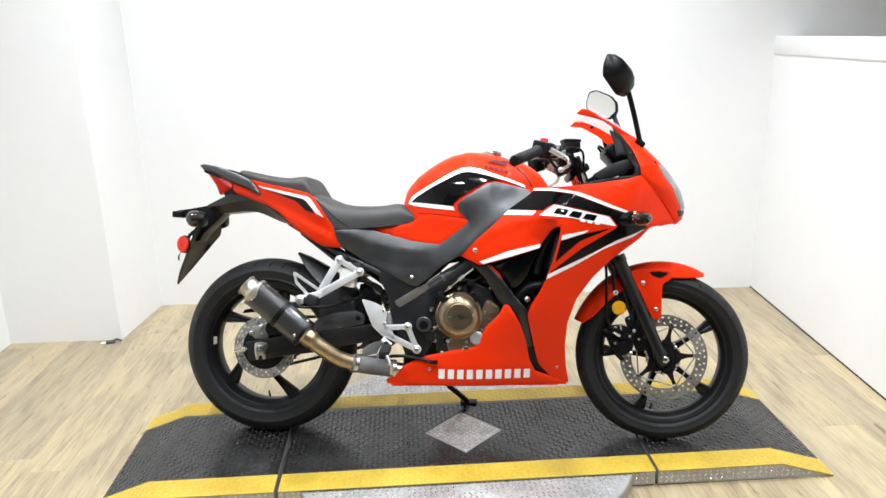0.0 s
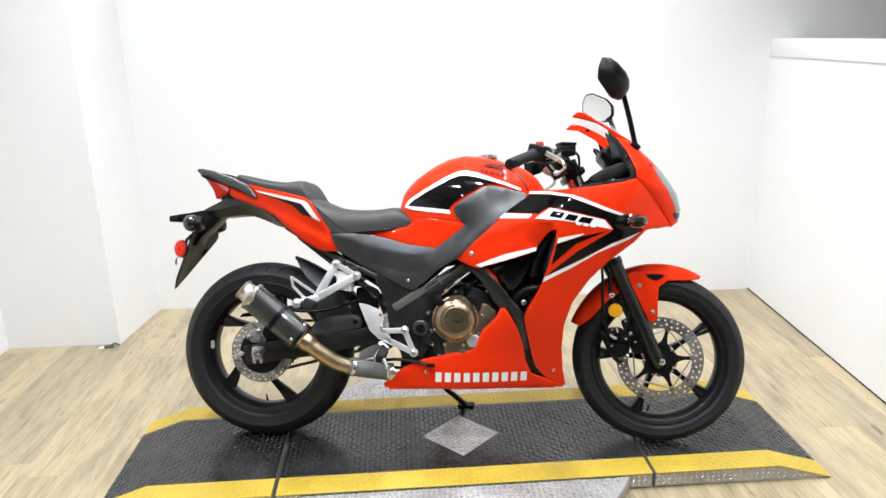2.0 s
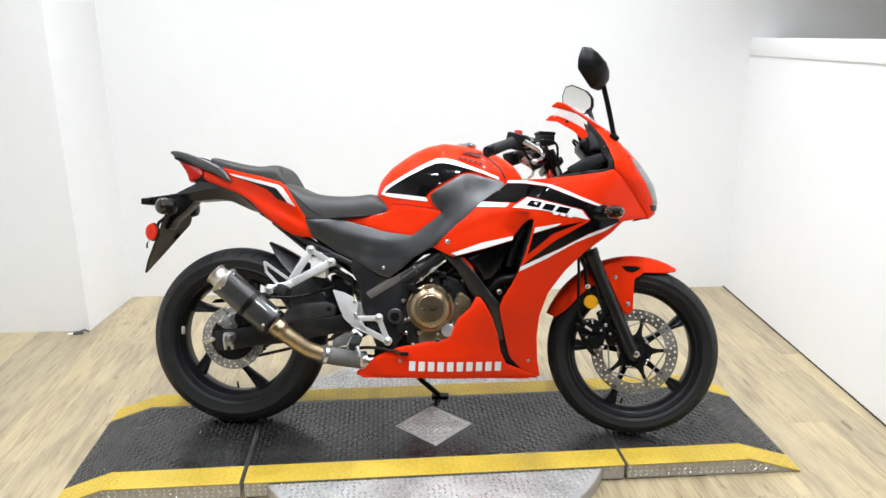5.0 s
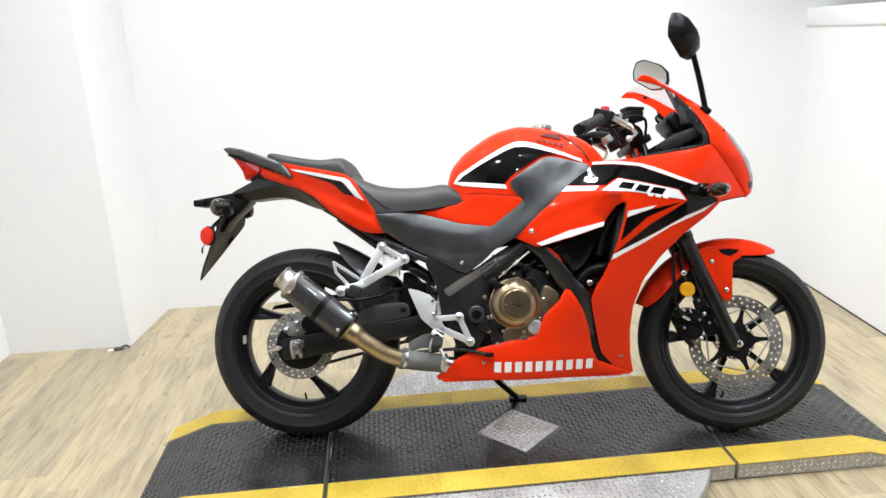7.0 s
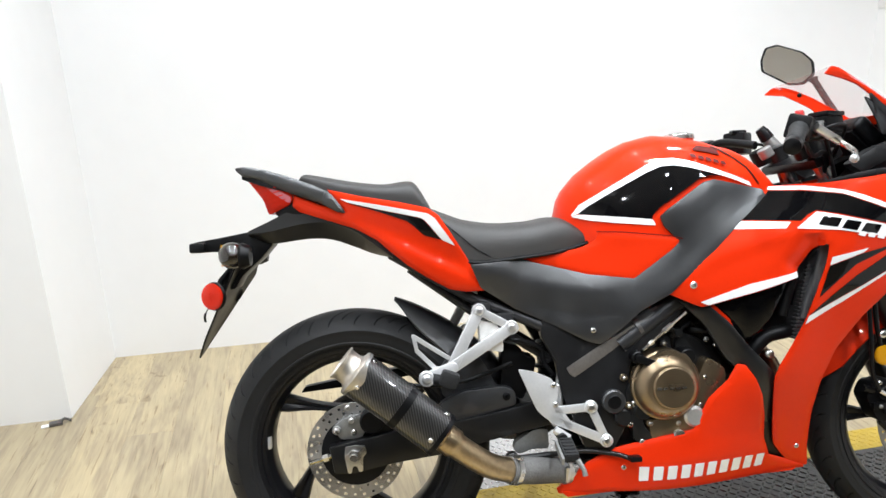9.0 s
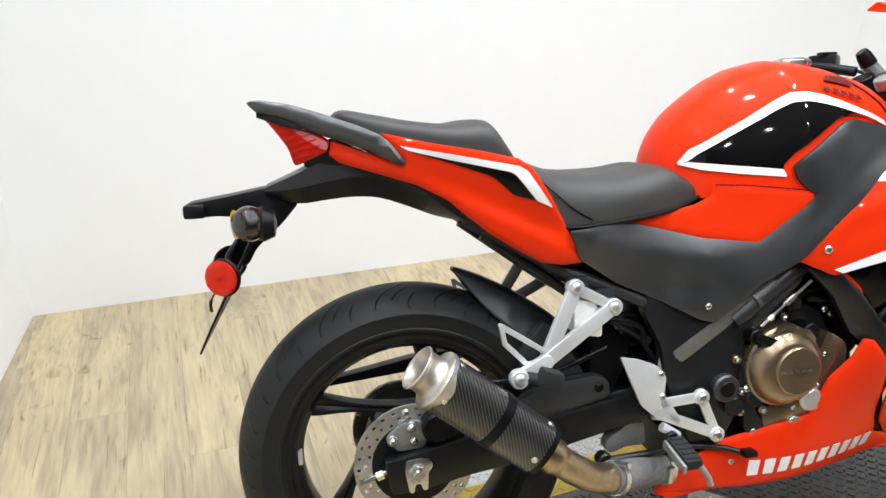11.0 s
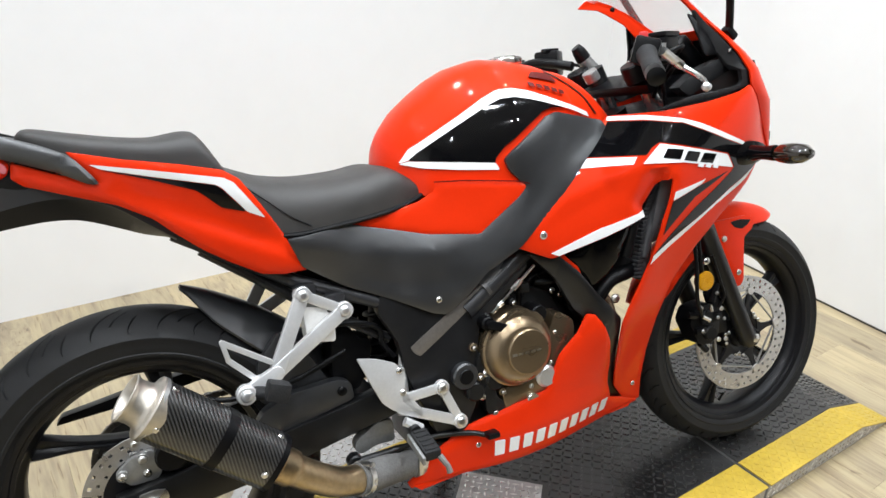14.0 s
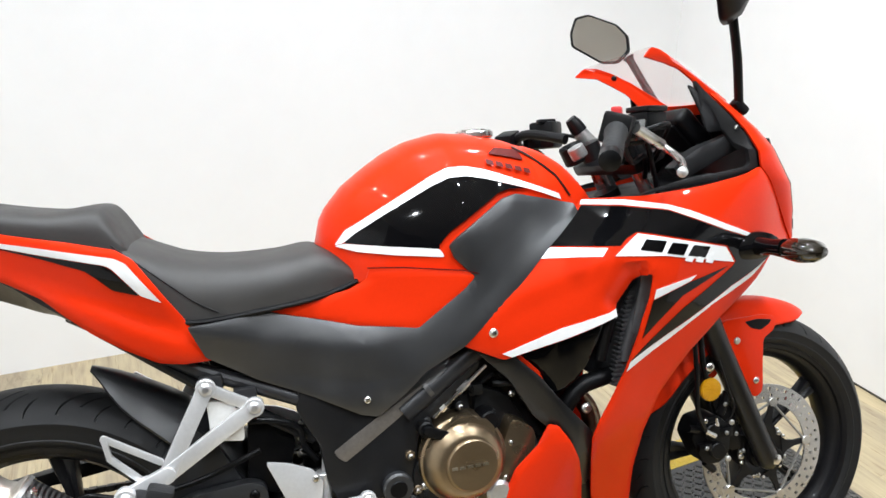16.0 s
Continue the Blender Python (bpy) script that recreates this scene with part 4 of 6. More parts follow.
def seam_half(x, z):
    """Half width at the joint of tank and cover: the outer of the two skins."""
    foot, top, half = (float(np.interp(x, [c[0] for c in COVER], [c[k] for c in COVER])) for k in (1, 2, 3))
    k = min(1.0, max(0.0, (z - foot) / (top - foot)))
    return max(tank_side(x, z), half * (1 - k ** 2.3) ** (1 / 2.3) if x > 0.865 else 0.0)


part("tank_cover", loft(finely(COVER, 4), 2.3, 28), RED, bike, "red cover ahead of the fuel tank", 50)
pair("tank_seam", [(.849, .974), (.878, .955), (.92, .917), (.941, .878), (.937, .877), (.916, .914), (.875, .951), (.846, .970)], BLACK, "dark seam in front of the tank", surf=seam_half, off=0.0022, thick=0.0014, cell=0.016, roll=0, r=0)
part("filler_cap", join(cyl((0.80, 0, .992), (0.80, 0, 1.006), 0.036, bevel=0.003), cyl((0.80, 0, 1.0), (0.80, 0, 1.009), 0.024, bevel=0.002)), STEEL, bike)
DECAL = dict(surf=tank_side, off=0.0015, thick=0.0012, cell=0.016, roll=0, r=0.004)
pair("tank_stripe", [(.512, .822), (.530, .847), (.594, .884), (.672, .927), (.705, .941), (.735, .942), (.768, .935), (.861, .902), (.937, .875), (.925, .870), (.852, .895), (.766, .919), (.735, .925), (.705, .924), (.672, .911), (.60, .874), (.545, .842), (.526, .826)],
     WHITE_GLOSS, "white vinyl stripe", **DECAL)
pair("tank_stripe", [(.512, .821), (.526, .825), (.60, .817), (.676, .808), (.683, .794), (.60, .803), (.545, .811)], WHITE_GLOSS, "white vinyl stripe", **DECAL)
pair("tank_graphic", [(.526, .826), (.545, .842), (.60, .874), (.672, .911), (.705, .924), (.735, .925), (.766, .919), (.845, .896), (.81, .899), (.787, .894), (.75, .871), (.695, .836), (.675, .815), (.676, .808), (.60, .817)],
     BLACK_GLOSS, "gloss black side graphic", **DECAL)
BADGE = surface("badge_dark", (0.09, 0.006, 0.004), 0.5, spec=0.2)
pair("badge", [(.787, .961), (.806, .972), (.853, .966), (.857, .946), (.83, .953), (.81, .957)], BADGE, "dark wing-shaped maker's badge", **DECAL)
for k in range(5):
    x, z = .778 + k * 0.0175, .953 - k * .0046
    pair("badge_bar", [(x, z - .001), (x + .0125, z - .0042), (x + .0125, z - .0125), (x, z - .0095)], BADGE, **{**DECAL, "r": 0.001})

# ---- side panels ----
KNEE = [(.689, .813), (.705, .828), (.748, .857), (.790, .884), (.817, .890), (.932, .865), (.934, .851), (.856, .792), (.801, .736), (.751, .690), (.704, .645), (.638, .607), (.600, .571), (.554, .537), (.526, .544), (.454, .583), (.368, .624), (.293, .675),
        (.271, .727), (.384, .732), (.464, .711), (.533, .692), (.631, .680), (.712, .740), (.729, .758), (.697, .792)]
fold_line = curve([.27, .384, .462, .533, .60, .70], [.726, .691, .672, .660, .660, .70])


def folded(x, z):
    """The side panel breaks along a soft crease below the seat."""
    fade = max(0.0, min(1.0, (x - .26) / .05, (.62 - x) / .08))
    return knee(x, z) + 0.0125 * fade * max(0.0, 1 - abs(z - fold_line(x)) / 0.06)


pair("knee_panel", KNEE, PLASTIC, "dark grey textured plastic knee and side panel", surf=folded, off=0.004, thick=0.006, cell=0.0125, roll=0.002, r=0.004)
for s in (-1, 1):
    part("panel_bolt", bolt((.537, s * (knee(.537, .570) + .005), .570), 0.0065, 0.005, (0, s, 0)), STEEL, bike)
SIDE = [(.380, .735), (.467, .741), (.525, .752), (.553, .766), (.560, .785), (.613, .781), (.710, .769), (.733, .762), (.729, .755), (.712, .737), (.630, .677), (.533, .690), (.464, .709)]
pair("red_side_panel", SIDE,
     RED, "glossy red side panel below the tank", surf=knee, off=0.004, cell=0.0125, roll=0.003, r=0.003)
pair("panel_seam", [(.556, .7865), (.613, .7835), (.710, .7715), (.735, .7640), (.735, .7620), (.710, .7695), (.613, .7812), (.556, .7845)], BADGE, "thin dark seam above the side panel", surf=knee, off=0.0046, thick=0.001, cell=0.02, roll=0, r=0)

# ---- seats ----
part("rider_seat", loft(finely([(.176, .847, .856, .125), (.195, .82, .853, .142), (.232, .772, .838, .152), (.272, .728, .824, .154), (.338, .729, .814, .152), (.42, .737, .815, .143), (.481, .744, .822, .128), (.522, .754, .803, .112), (.548, .762, .785, .10), (.561, .767, .772, .09)], 5), 4.0, 36), VINYL, bike, "black vinyl rider's seat", 50)
part("passenger_seat", loft(finely([(-.102, .926, .934, .055), (-.085, .917, .943, .085), (-.03, .897, .932, .108), (.03, .884, .920, .118), (.09, .872, .913, .124), (.142, .858, .918, .128), (.163, .853, .909, .130), (.184, .847, .873, .130), (.194, .845, .852, .125)], 5), 4.4, 36), VINYL, bike, "black vinyl passenger seat pad", 50)
part("seat_seam", pipe([(.174, -.139, .857), (.204, -.150, .832), (.25, -.1545, .792), (.285, -.155, .762), (.318, -.154, .742)], 0.0014, 5, 6), BLACK, bike)
part("seat_lip", pipe([(.262, -.1545, .733), (.30, -.1535, .730), (.382, -.148, .736), (.45, -.137, .742), (.50, -.122, .750), (.54, -.107, .761), (.563, -.090, .769)], 0.0045, 5, 8), BLACK, bike, "black rubber lip under the seat")

# ---- tail ----
TAIL = [(-.032, .903), (.043, .884), (.123, .868), (.183, .853), (.206, .837), (.230, .800), (.266, .741), (.302, .668), (.262, .668), (.226, .675), (.178, .703), (.138, .730), (.098, .764), (.073, .788), (.025, .815), (-.028, .833), (-.098, .857), (-.114, .870), (-.109, .894), (-.054, .872), (.003, .852)]


tail_valley = curve([-.12, .01, .09, .17, .245, .31], [.905, .845, .812, .771, .733, .700])
tail_depth = curve([-.12, .0, .05, .20, .27, .31], [0.0, 0.0, 0.006, 0.012, 0.009, 0.002])


def tail_half(x, z):
    """Under the stripe the cowl falls inwards to a valley, then steps out to its lower band."""
    d = z - tail_valley(x)
    dip = max(0.0, 1 - d / 0.060) if d > 0 else max(0.0, 1 + d / 0.030)
    return body(x, z) - tail_depth(x) * dip * dip * (3 - 2 * dip)


pair("tail_cowl", TAIL, RED, "glossy red tail cowl", surf=tail_half, cell=0.008, r=0.003)
TD = dict(surf=tail_half, off=0.0015, thick=0.0012, cell=0.007, roll=0, r=0.003)
pair("tail_stripe", [(-.004, .881), (.079, .864), (.183, .841), (.197, .832), (.240, .769), (.212, .783), (.178, .826), (.169, .832), (.079, .854), (.012, .872)], WHITE_GLOSS, "white vinyl stripe", **TD)
pair("tail_graphic", [(.012, .871), (.079, .853), (.169, .831), (.177, .825), (.211, .783), (.175, .794), (.151, .817), (.140, .826), (.079, .849)], BLACK_GLOSS, "gloss black graphic", **TD)
GRAB = [(-.242, .960), (-.219, .963), (-.173, .954), (-.127, .939), (-.064, .915), (-.026, .896), (-.007, .872), (.009, .849), (-.010, .852), (-.045, .872), (-.090, .890), (-.113, .898), (-.154, .916), (-.192, .935), (-.222, .940)]
pair("grab_rail", GRAB, PLASTIC, "dark cast grab rail", off=0.012, thick=0.024, cell=0.02, roll=0.008)
part("tail_deck", loft(finely([(-.225, .935, .955, .075), (-.17, .915, .945, .09), (-.08, .89, .925, .10), (.0, .86, .90, .11), (.1, .80, .87, .12), (.2, .76, .84, .125)], 3), 3.5, 16), BLACK, bike, "black plastic tail deck under the seat", 50)
pair("tail_lamp", [(-.219, .939), (-.191, .932), (-.141, .913), (-.110, .894), (-.117, .875), (-.149, .862), (-.170, .852), (-.179, .885), (-.199, .914)], RED_LENS, "red tail lamp lens", off=0.002, thick=0.05, cell=0.02)
for k in range(5):
    z = .866 + k * .0095
    pair("lens_rib", [(-.172 - k * .004, z), (-.170 - k * .004, z + .0025), (-.120 - k * .006, z + .0125), (-.122 - k * .006, z + .010)], RED_LENS, "", off=0.005, thick=0.004, cell=0.03, roll=0, r=0)
pair("tail_lamp_window", [(-.173, .917), (-.144, .907), (-.114, .891), (-.117, .876), (-.147, .894)], PINK_LENS, "paler clear band of the tail lamp", off=0.004, thick=0.004, cell=0.02, roll=0.001)
pair("lamp_base", [(-.158, .858), (-.103, .896), (-.051, .872), (-.100, .850), (-.150, .848)], BLACK, "", off=-0.006, thick=0.02, cell=0.03)
UNDER = [(-.222, .806, .813, .819, .050), (-.172, .789, .816, .839, .066), (-.12, .793, .826, .861, .080), (-.076, .796, .832, .866, .090), (-.031, .792, .830, .858, .100), (.019, .774, .812, .840, .113), (.06, .757, .783, .804, .123), (.104, .745, .750, .756, .125)]
bm, rows = bmesh.new(), []
for x, zb, zm, zt, w in finely(UNDER, 3):
    rows.append([bm.verts.new((x, u * w, z)) for u, z in ((-0.62, zb), (-0.95, zm - .004), (-1.0, zm), (-0.98, zt), (0.98, zt), (1.0, zm), (0.95, zm - .004), (0.62, zb))])
for a, b in zip(rows, rows[1:]):
    for k in range(8):
        bm.faces.new((a[k], a[(k + 1) % 8], b[(k + 1) % 8], b[k]))
bm.faces.new(rows[0])
bm.faces.new(rows[-1])
part("undertail", bm, TAIL_BLACK, bike, "dark plastic undertail")
inner_tail = slab([(-.03, .835), (.2, .84), (.28, .70), (.30, .62), (.40, .60), (.40, .72), (.2, .85)], -0.09, 0.09, 0.004)
part("seat_base", inner_tail, BLACK, bike)
PLATE_ARM = [(-.353, .798), (-.288, .807), (-.222, .818), (-.167, .790), (-.198, .756), (-.245, .715), (-.261, .686), (-.285, .688), (-.291, .718), (-.276, .737), (-.262, .770), (-.305, .775), (-.353, .773)]
part("plate_holder", slab(rounded(PLATE_ARM, 0.008), -0.035, 0.035, 0.005), BLACK, bike, "black plastic number-plate holder")
part("plate_lamp", box(-.358, -.05, .774, -.322, .05, .797, 0.006), BLACK, bike)
flap = slab(rounded([(-.085, .10), (.105, .10), (.122, .055), (.05, -.10), (.0, -.165), (-.03, -.11), (-.085, .06)], 0.012), -0.002, 0.002, 0.001)
for v in flap.verts:
    v.co = Vector((v.co.y + 1.8 * v.co.x * v.co.x, v.co.x, v.co.z))
part("mud_flap", moved(flap, Matrix.Translation((-.293, 0.0, .672)) @ Matrix.Rotation(0.43, 4, "Y")), BLACK, bike, "pointed black plastic flap below the plate holder", 30)
part("loose_wire", pipe([(-.312, -.06, .655), (-.320, -.06, .645), (-.326, -.062, .632), (-.325, -.062, .618)], [0.0015] * 10 + [0.003] * 9, 6, 6), BLACK, bike)
for s in (-1, 1):
    arm_ = rod([(-.25, s * .03, .757), (-.248, s * .075, .762)], [0.012, 0.010], 12)
    sig = part("rear_indicator", arm_, BLACK, bike, "rear turn signal with a smoked lens")
    shell = ring([(0.0295 * math.cos(q) + 0.0001, 0.030 * math.sin(q)) for q in np.linspace(-math.pi / 2, math.pi / 2, 15)], 28)
    part("lens", moved(shell, Matrix.Translation((-.249, s * .101, .767))), SMOKE, sig, "smoked lens", 60)
    part("reflector_dish", moved(cyl((0, 0, 0), (0, -s * 0.001, 0), 0.024, sides=24), Matrix.Translation((-.272, s * .10, .767)) @ Matrix.Rotation(s * 1.2, 4, "Z")), AMBER, sig)
    part("housing", moved(ring([(0.001, 0.0), (0.026, 0.0), (0.0295, 0.008), (0.022, 0.026), (0.001, 0.03)], 24), Matrix.Translation((-.235, s * .097, .765)) @ Matrix.Rotation(radians(-90), 4, "Z")), BLACK, sig)
for q in (-1, 1):
    seat_ = Matrix.Translation((-.302, q * .072, .676)) @ Matrix.Rotation(radians(-28 if q < 0 else 208), 4, "Z")
    ref = part("rear_reflector", moved(cyl((0, 0, 0), (0, -0.008, 0), 0.030, sides=36, bevel=0.003), seat_), RED_LENS, bike, "round red reflector on the plate holder")
    part("reflector_face", moved(facet_disc(0.028, 30), seat_ @ Matrix.Translation((0, -0.0082, 0))), RED_LENS, ref, "", 0)
    part("reflector_back", moved(cyl((0, 0.008, 0), (0, 0.0002, 0), 0.0325, sides=36, bevel=0.003), seat_), BLACK, ref)
part("reflector_bracket", rod([(-.298, -.062, .675), (-.290, -.05, .71), (-.275, -.03, .73)], 0.006, 8), BLACK, bike)

# ---- fairing ----
FAIR = [(.689, .649), (.768, .724), (.843, .785), (.932, .852), (.948, .871), (1.044, .871), (1.151, .881), (1.244, .895), (1.288, .908), (1.317, .881), (1.369, .819), (1.415, .756), (1.322, .740), (1.282, .700), (1.200, .639), (1.139, .577), (1.086, .501), (1.060, .423),
        (1.054, .343), (1.060, .261), (1.072, .202), (1.014, .221), (.965, .275), (.953, .316), (.943, .364), (.932, .412), (.925, .452), (.936, .482), (.961, .523), (.984, .569), (1.007, .634), (1.024, .696), (1.029, .738), (1.020, .741), (1.001, .730), (.968, .685), (.963, .670), (.871, .640), (.769, .612)]


fair_ridge = curve([.70, .737, .79, .87, .91, .945, 1.0], [.655, .681, .718, .750, .762, .776, .79])


def fair_half(x, z):
    """The fairing has a crease running up to its name field and dips towards the rear edge of its vent."""
    w = body(x, z)
    if .69 < x < 1.0:
        d = z - fair_ridge(x)
        w += 0.0065 * min(1.0, (x - .69) / .04, (1.0 - x) / .06) * (max(0.0, 1 - d / 0.045) if d > 0 else max(0.0, 1 + d / 0.032))
    if x < 1.015 and .60 < z < .76:
        t = max(0.0, min(1.0, ((x - .964) * .037 + (z - .670) * .060) / (.037 ** 2 + .060 ** 2)))
        d = math.hypot(x - (.964 + .037 * t), z - (.670 + .060 * t))
        w -= 0.022 * max(0.0, 1 - d / 0.06) ** 1.3 * min(1.0, t * 3 + .1)
    return w


def belly_half(x, z):
    return body(x, z) + 0.007 * max(0.0, 1 - abs(z - .268) / 0.05)


pair("side_fairing", FAIR, RED, "glossy red side fairing", surf=fair_half, cell=0.009, roll=0.0025)
FD = dict(surf=fair_half, off=0.0015, thick=0.0012, cell=0.02, roll=0, r=0)
pair("fairing_stripe", [(.946, .870), (1.007, .867), (1.074, .854), (1.113, .841), (1.183, .812), (1.263, .783), (1.291, .770), (1.291, .762), (1.272, .774), (1.182, .802), (1.106, .832), (1.072, .846), (1.000, .858), (.942, .862)], WHITE_GLOSS, "white vinyl stripe", **FD)
pair("fairing_graphic", [(.930, .848), (.943, .860), (1.000, .856), (1.072, .844), (1.106, .830), (1.182, .800), (1.272, .772), (1.293, .758), (1.311, .738), (1.247, .712), (1.208, .697), (1.112, .646), (.993, .588), (1.004, .597), (1.098, .671), (1.204, .734), (1.211, .742), (1.186, .773), (1.052, .804), (1.007, .813), (.988, .804), (.973, .792), (.862, .798)], BLACK_GLOSS, "gloss black graphic", **FD)
pair("fairing_plate", [(1.007, .810), (.959, .776), (1.050, .769), (1.206, .741), (1.182, .771), (1.050, .801)], WHITE_GLOSS, "white vinyl name field", **{**FD, "off": 0.0022})
for x, w in ((1.006, .043), (1.054, .038), (1.097, .042)):
    z = .792 - (x - 1.02) * .20
    pair("name_bar", [(x - .002, z - .012), (x + .012, z + .005), (x + w + .006, z - .001), (x + w - .006, z - .019)], BLACK_GLOSS, "", **{**FD, "off": 0.0032, "r": 0.002})
for x in (1.088, 1.111, 1.134):
    z = .760 - (x - 1.08) * .16
    pair("name_bar", [(x, z - .002), (x + .006, z + .006), (x + .021, z + .003), (x + .016, z - .006)], WHITE_GLOSS, "", **{**FD, "off": 0.0032, "r": 0.001})
pair("fairing_graphic", [(1.029, .693), (1.105, .717), (1.190, .735), (1.090, .694), (1.013, .626)], BLACK_GLOSS, "gloss black graphic", **FD)
pair("fairing_stripe", [(1.033, .712), (1.117, .728), (1.105, .719), (1.030, .695)], WHITE_GLOSS, "white vinyl stripe", **FD)
pair("fairing_stripe", [(.991, .586), (1.112, .644), (1.208, .695), (1.247, .710), (1.301, .733), (1.263, .708), (1.166, .667), (1.075, .614), (.985, .569)], WHITE_GLOSS, "white vinyl stripe", **FD)
pair("fairing_stripe", [(.765, .624), (.864, .661), (.965, .684), (.963, .672), (.873, .643), (.781, .617)], WHITE_GLOSS, "white vinyl stripe", **FD)
pair("fairing_stripe", [(.857, .796), (.952, .790), (.938, .777), (.838, .779)], WHITE_GLOSS, "white vinyl stripe", **FD)
for s in (-1, 1):
    part("fairing_bolt", bolt((.752, s * (body(.752, .662) - 0.001), .662), 0.0085, 0.006, (0, s, 0)), STEEL, bike)
    part("fairing_bolt", bolt((1.028, s * (body(1.028, .262) - 0.002), .262), 0.006, 0.005, (0, s, 0)), STEEL, bike)
INNER = [(.800, .606), (.873, .645), (.965, .680), (.945, .632), (.924, .584), (.905, .555), (.880, .536), (.862, .528), (.837, .572)]
pair("vent_shroud", [(.94, .615), (1.0, .60), (1.10, .62), (1.13, .78), (.98, .78)], BLACK, "", surf=lambda x, z: 0.13, thick=0.006, cell=0.1, roll=0)
LINER_GREY = surface("liner_plastic", (0.10, 0.10, 0.105), 0.4, vary=0.1)
pair("cowl_liner", [(1.011, .600), (1.034, .765), (1.241, .800), (1.311, .760), (1.150, .620)], LINER_GREY, "", off=-0.035, thick=0.004, cell=0.03)
part("vent_shroud", panel([(.90, .49), (1.03, .49), (1.05, .70), (.94, .68)], surf=lambda x, z: 0.14, thick=0.006, cell=0.1, roll=0, side=1), BLACK, bike)
pair("inner_fairing", INNER, BLACK_GLOSS, "gloss black inner fairing", off=-0.030, thick=0.005)
pair("fairing_edge", [(.795, .612), (.803, .614), (.835, .583), (.868, .509), (.860, .511), (.828, .580)], RED, "", off=-0.022, thick=0.006, roll=0, r=0.003, cell=0.05)
STRUT = [(.728, .626), (.790, .615), (.834, .575), (.879, .517), (.932, .457), (.948, .384), (.956, .311), (.941, .280), (.920, .301), (.895, .401), (.862, .463), (.829, .496), (.784, .570)]
pair("fairing_strut", STRUT, TAIL_BLACK, "dark grey plastic fairing strut", off=-0.012, thick=0.012)
pair("joint_backing", [(.895, .338), (.945, .347), (.986, .285), (1.032, .229), (.961, .218), (.920, .265)], BLACK, "", off=-0.010, thick=0.004, cell=0.03)
BELLY = [(.447, .215), (.518, .273), (.577, .300), (.674, .324), (.755, .338), (.788, .406), (.830, .446), (.849, .483), (.864, .481), (.884, .452), (.905, .411), (.922, .358), (.933, .296), (.953, .252), (1.060, .208), (1.064, .199), (.452, .203)]
part("belly_pan", panel(BELLY, surf=belly_half, off=0.002, cell=0.0125, r=0.003), RED, bike, "glossy red belly pan", 40)
part("belly_pan", panel([(.60, .206), (.60, .31)] + BELLY[3:13], off=0.002, cell=0.03, side=1), RED, bike, "glossy red belly pan", 40)
part("sump", box(.50, -.10, .225, .92, .10, .30, 0.01), BLACK, bike)
keel = slab([(.455, .209), (1.055, .209), (1.03, .196), (.47, .196)], -0.138, 0.138, 0.004)
for v in keel.verts:
    v.co.y *= min(1.0, max(0.33, 1.0 - (v.co.x - 0.7) * 1.8))
for v in keel.verts:
    if v.co.y > 0 and v.co.x < 0.5:
        v.co.x = 0.62
part("belly_floor", keel, RED, bike)
for k in range(10):
    x = .628 + k * 0.0318
    pair("name_bar", [(x + .0015, .2605), (x + .0225, .2605), (x + .021, .2275), (x, .2275)], WHITE_GLOSS, "", surf=belly_half, off=0.0035, thick=0.0012, roll=0, r=0.002, cell=0.0125)
for s in (-1, 1):
    part("belly_bolt", bolt((.597, s * (body(.597, .259) + .006), .259), 0.006, 0.004, (0, s, 0)), STEEL, bike)


# ---- nose, screen, lamps ----
NOSE = [((1.405, .748, None), (1.430, .755)), ((1.412, .758, None), (1.452, .772)), ((1.369, .819, None), (1.462, .81)), ((1.317, .881, None), (1.448, .862)), ((1.288, .908, None), (1.420, .908)),
        ((1.284, .936, .189), (1.392, .945)), ((1.270, .975, .172), (1.362, .978)), ((1.257, 1.007, .150), (1.335, 1.005)), ((1.232, 1.049, .120), (1.302, 1.040))]
NOSE = [((x, z, w or body(x, z) + 0.001), c) for (x, z, w), c in NOSE]


def nose_point(v, u, lift=0.0):
    """v: 0 at the chin, 1 at the foot of the screen. u: -1 right edge, 0 middle, 1 left edge."""
    k = v * (len(NOSE) - 1)
    i = min(int(k), len(NOSE) - 2)
    f = k - i
    f = f * f * (3 - 2 * f) * 0.5 + f * 0.5
    (e0, c0), (e1, c1) = NOSE[i], NOSE[i + 1]
    ex, ez, w = (e0[j] + (e1[j] - e0[j]) * f for j in range(3))
    cx, cz = (c0[j] + (c1[j] - c0[j]) * f for j in range(2))
    a = (1 - abs(u)) * math.pi / 2
    s, c = math.sin(a) ** 1.1, math.cos(a)
    return Vector((ex + (cx - ex) * s, math.copysign(1, u) * (w * c), ez + (cz - ez) * s)) + Vector((math.sin(a), math.copysign(math.cos(a), u), 0.2)) * lift


def nose_patch(v0, v1, u0, u1, lift, thick, nv=14, nu=20):
    bm, layers = bmesh.new(), []
    for d in (lift, lift - thick):
        layers.append([[bm.verts.new(nose_point(v0 + (v1 - v0) * i / nv, u0 + (u1 - u0) * j / nu, d)) for j in range(nu + 1)] for i in range(nv + 1)])
    for g in layers:
        for i in range(nv):
            for j in range(nu):
                bm.faces.new((g[i][j], g[i][j + 1], g[i + 1][j + 1], g[i + 1][j]))
    o, n = layers
    for i in range(nv):
        for j in (0, nu):
            bm.faces.new((o[i][j], o[i + 1][j], n[i + 1][j], n[i][j]))
    for j in range(nu):
        for i in (0, nv):
            bm.faces.new((o[i][j], o[i][j + 1], n[i][j + 1], n[i][j]))
    return bm


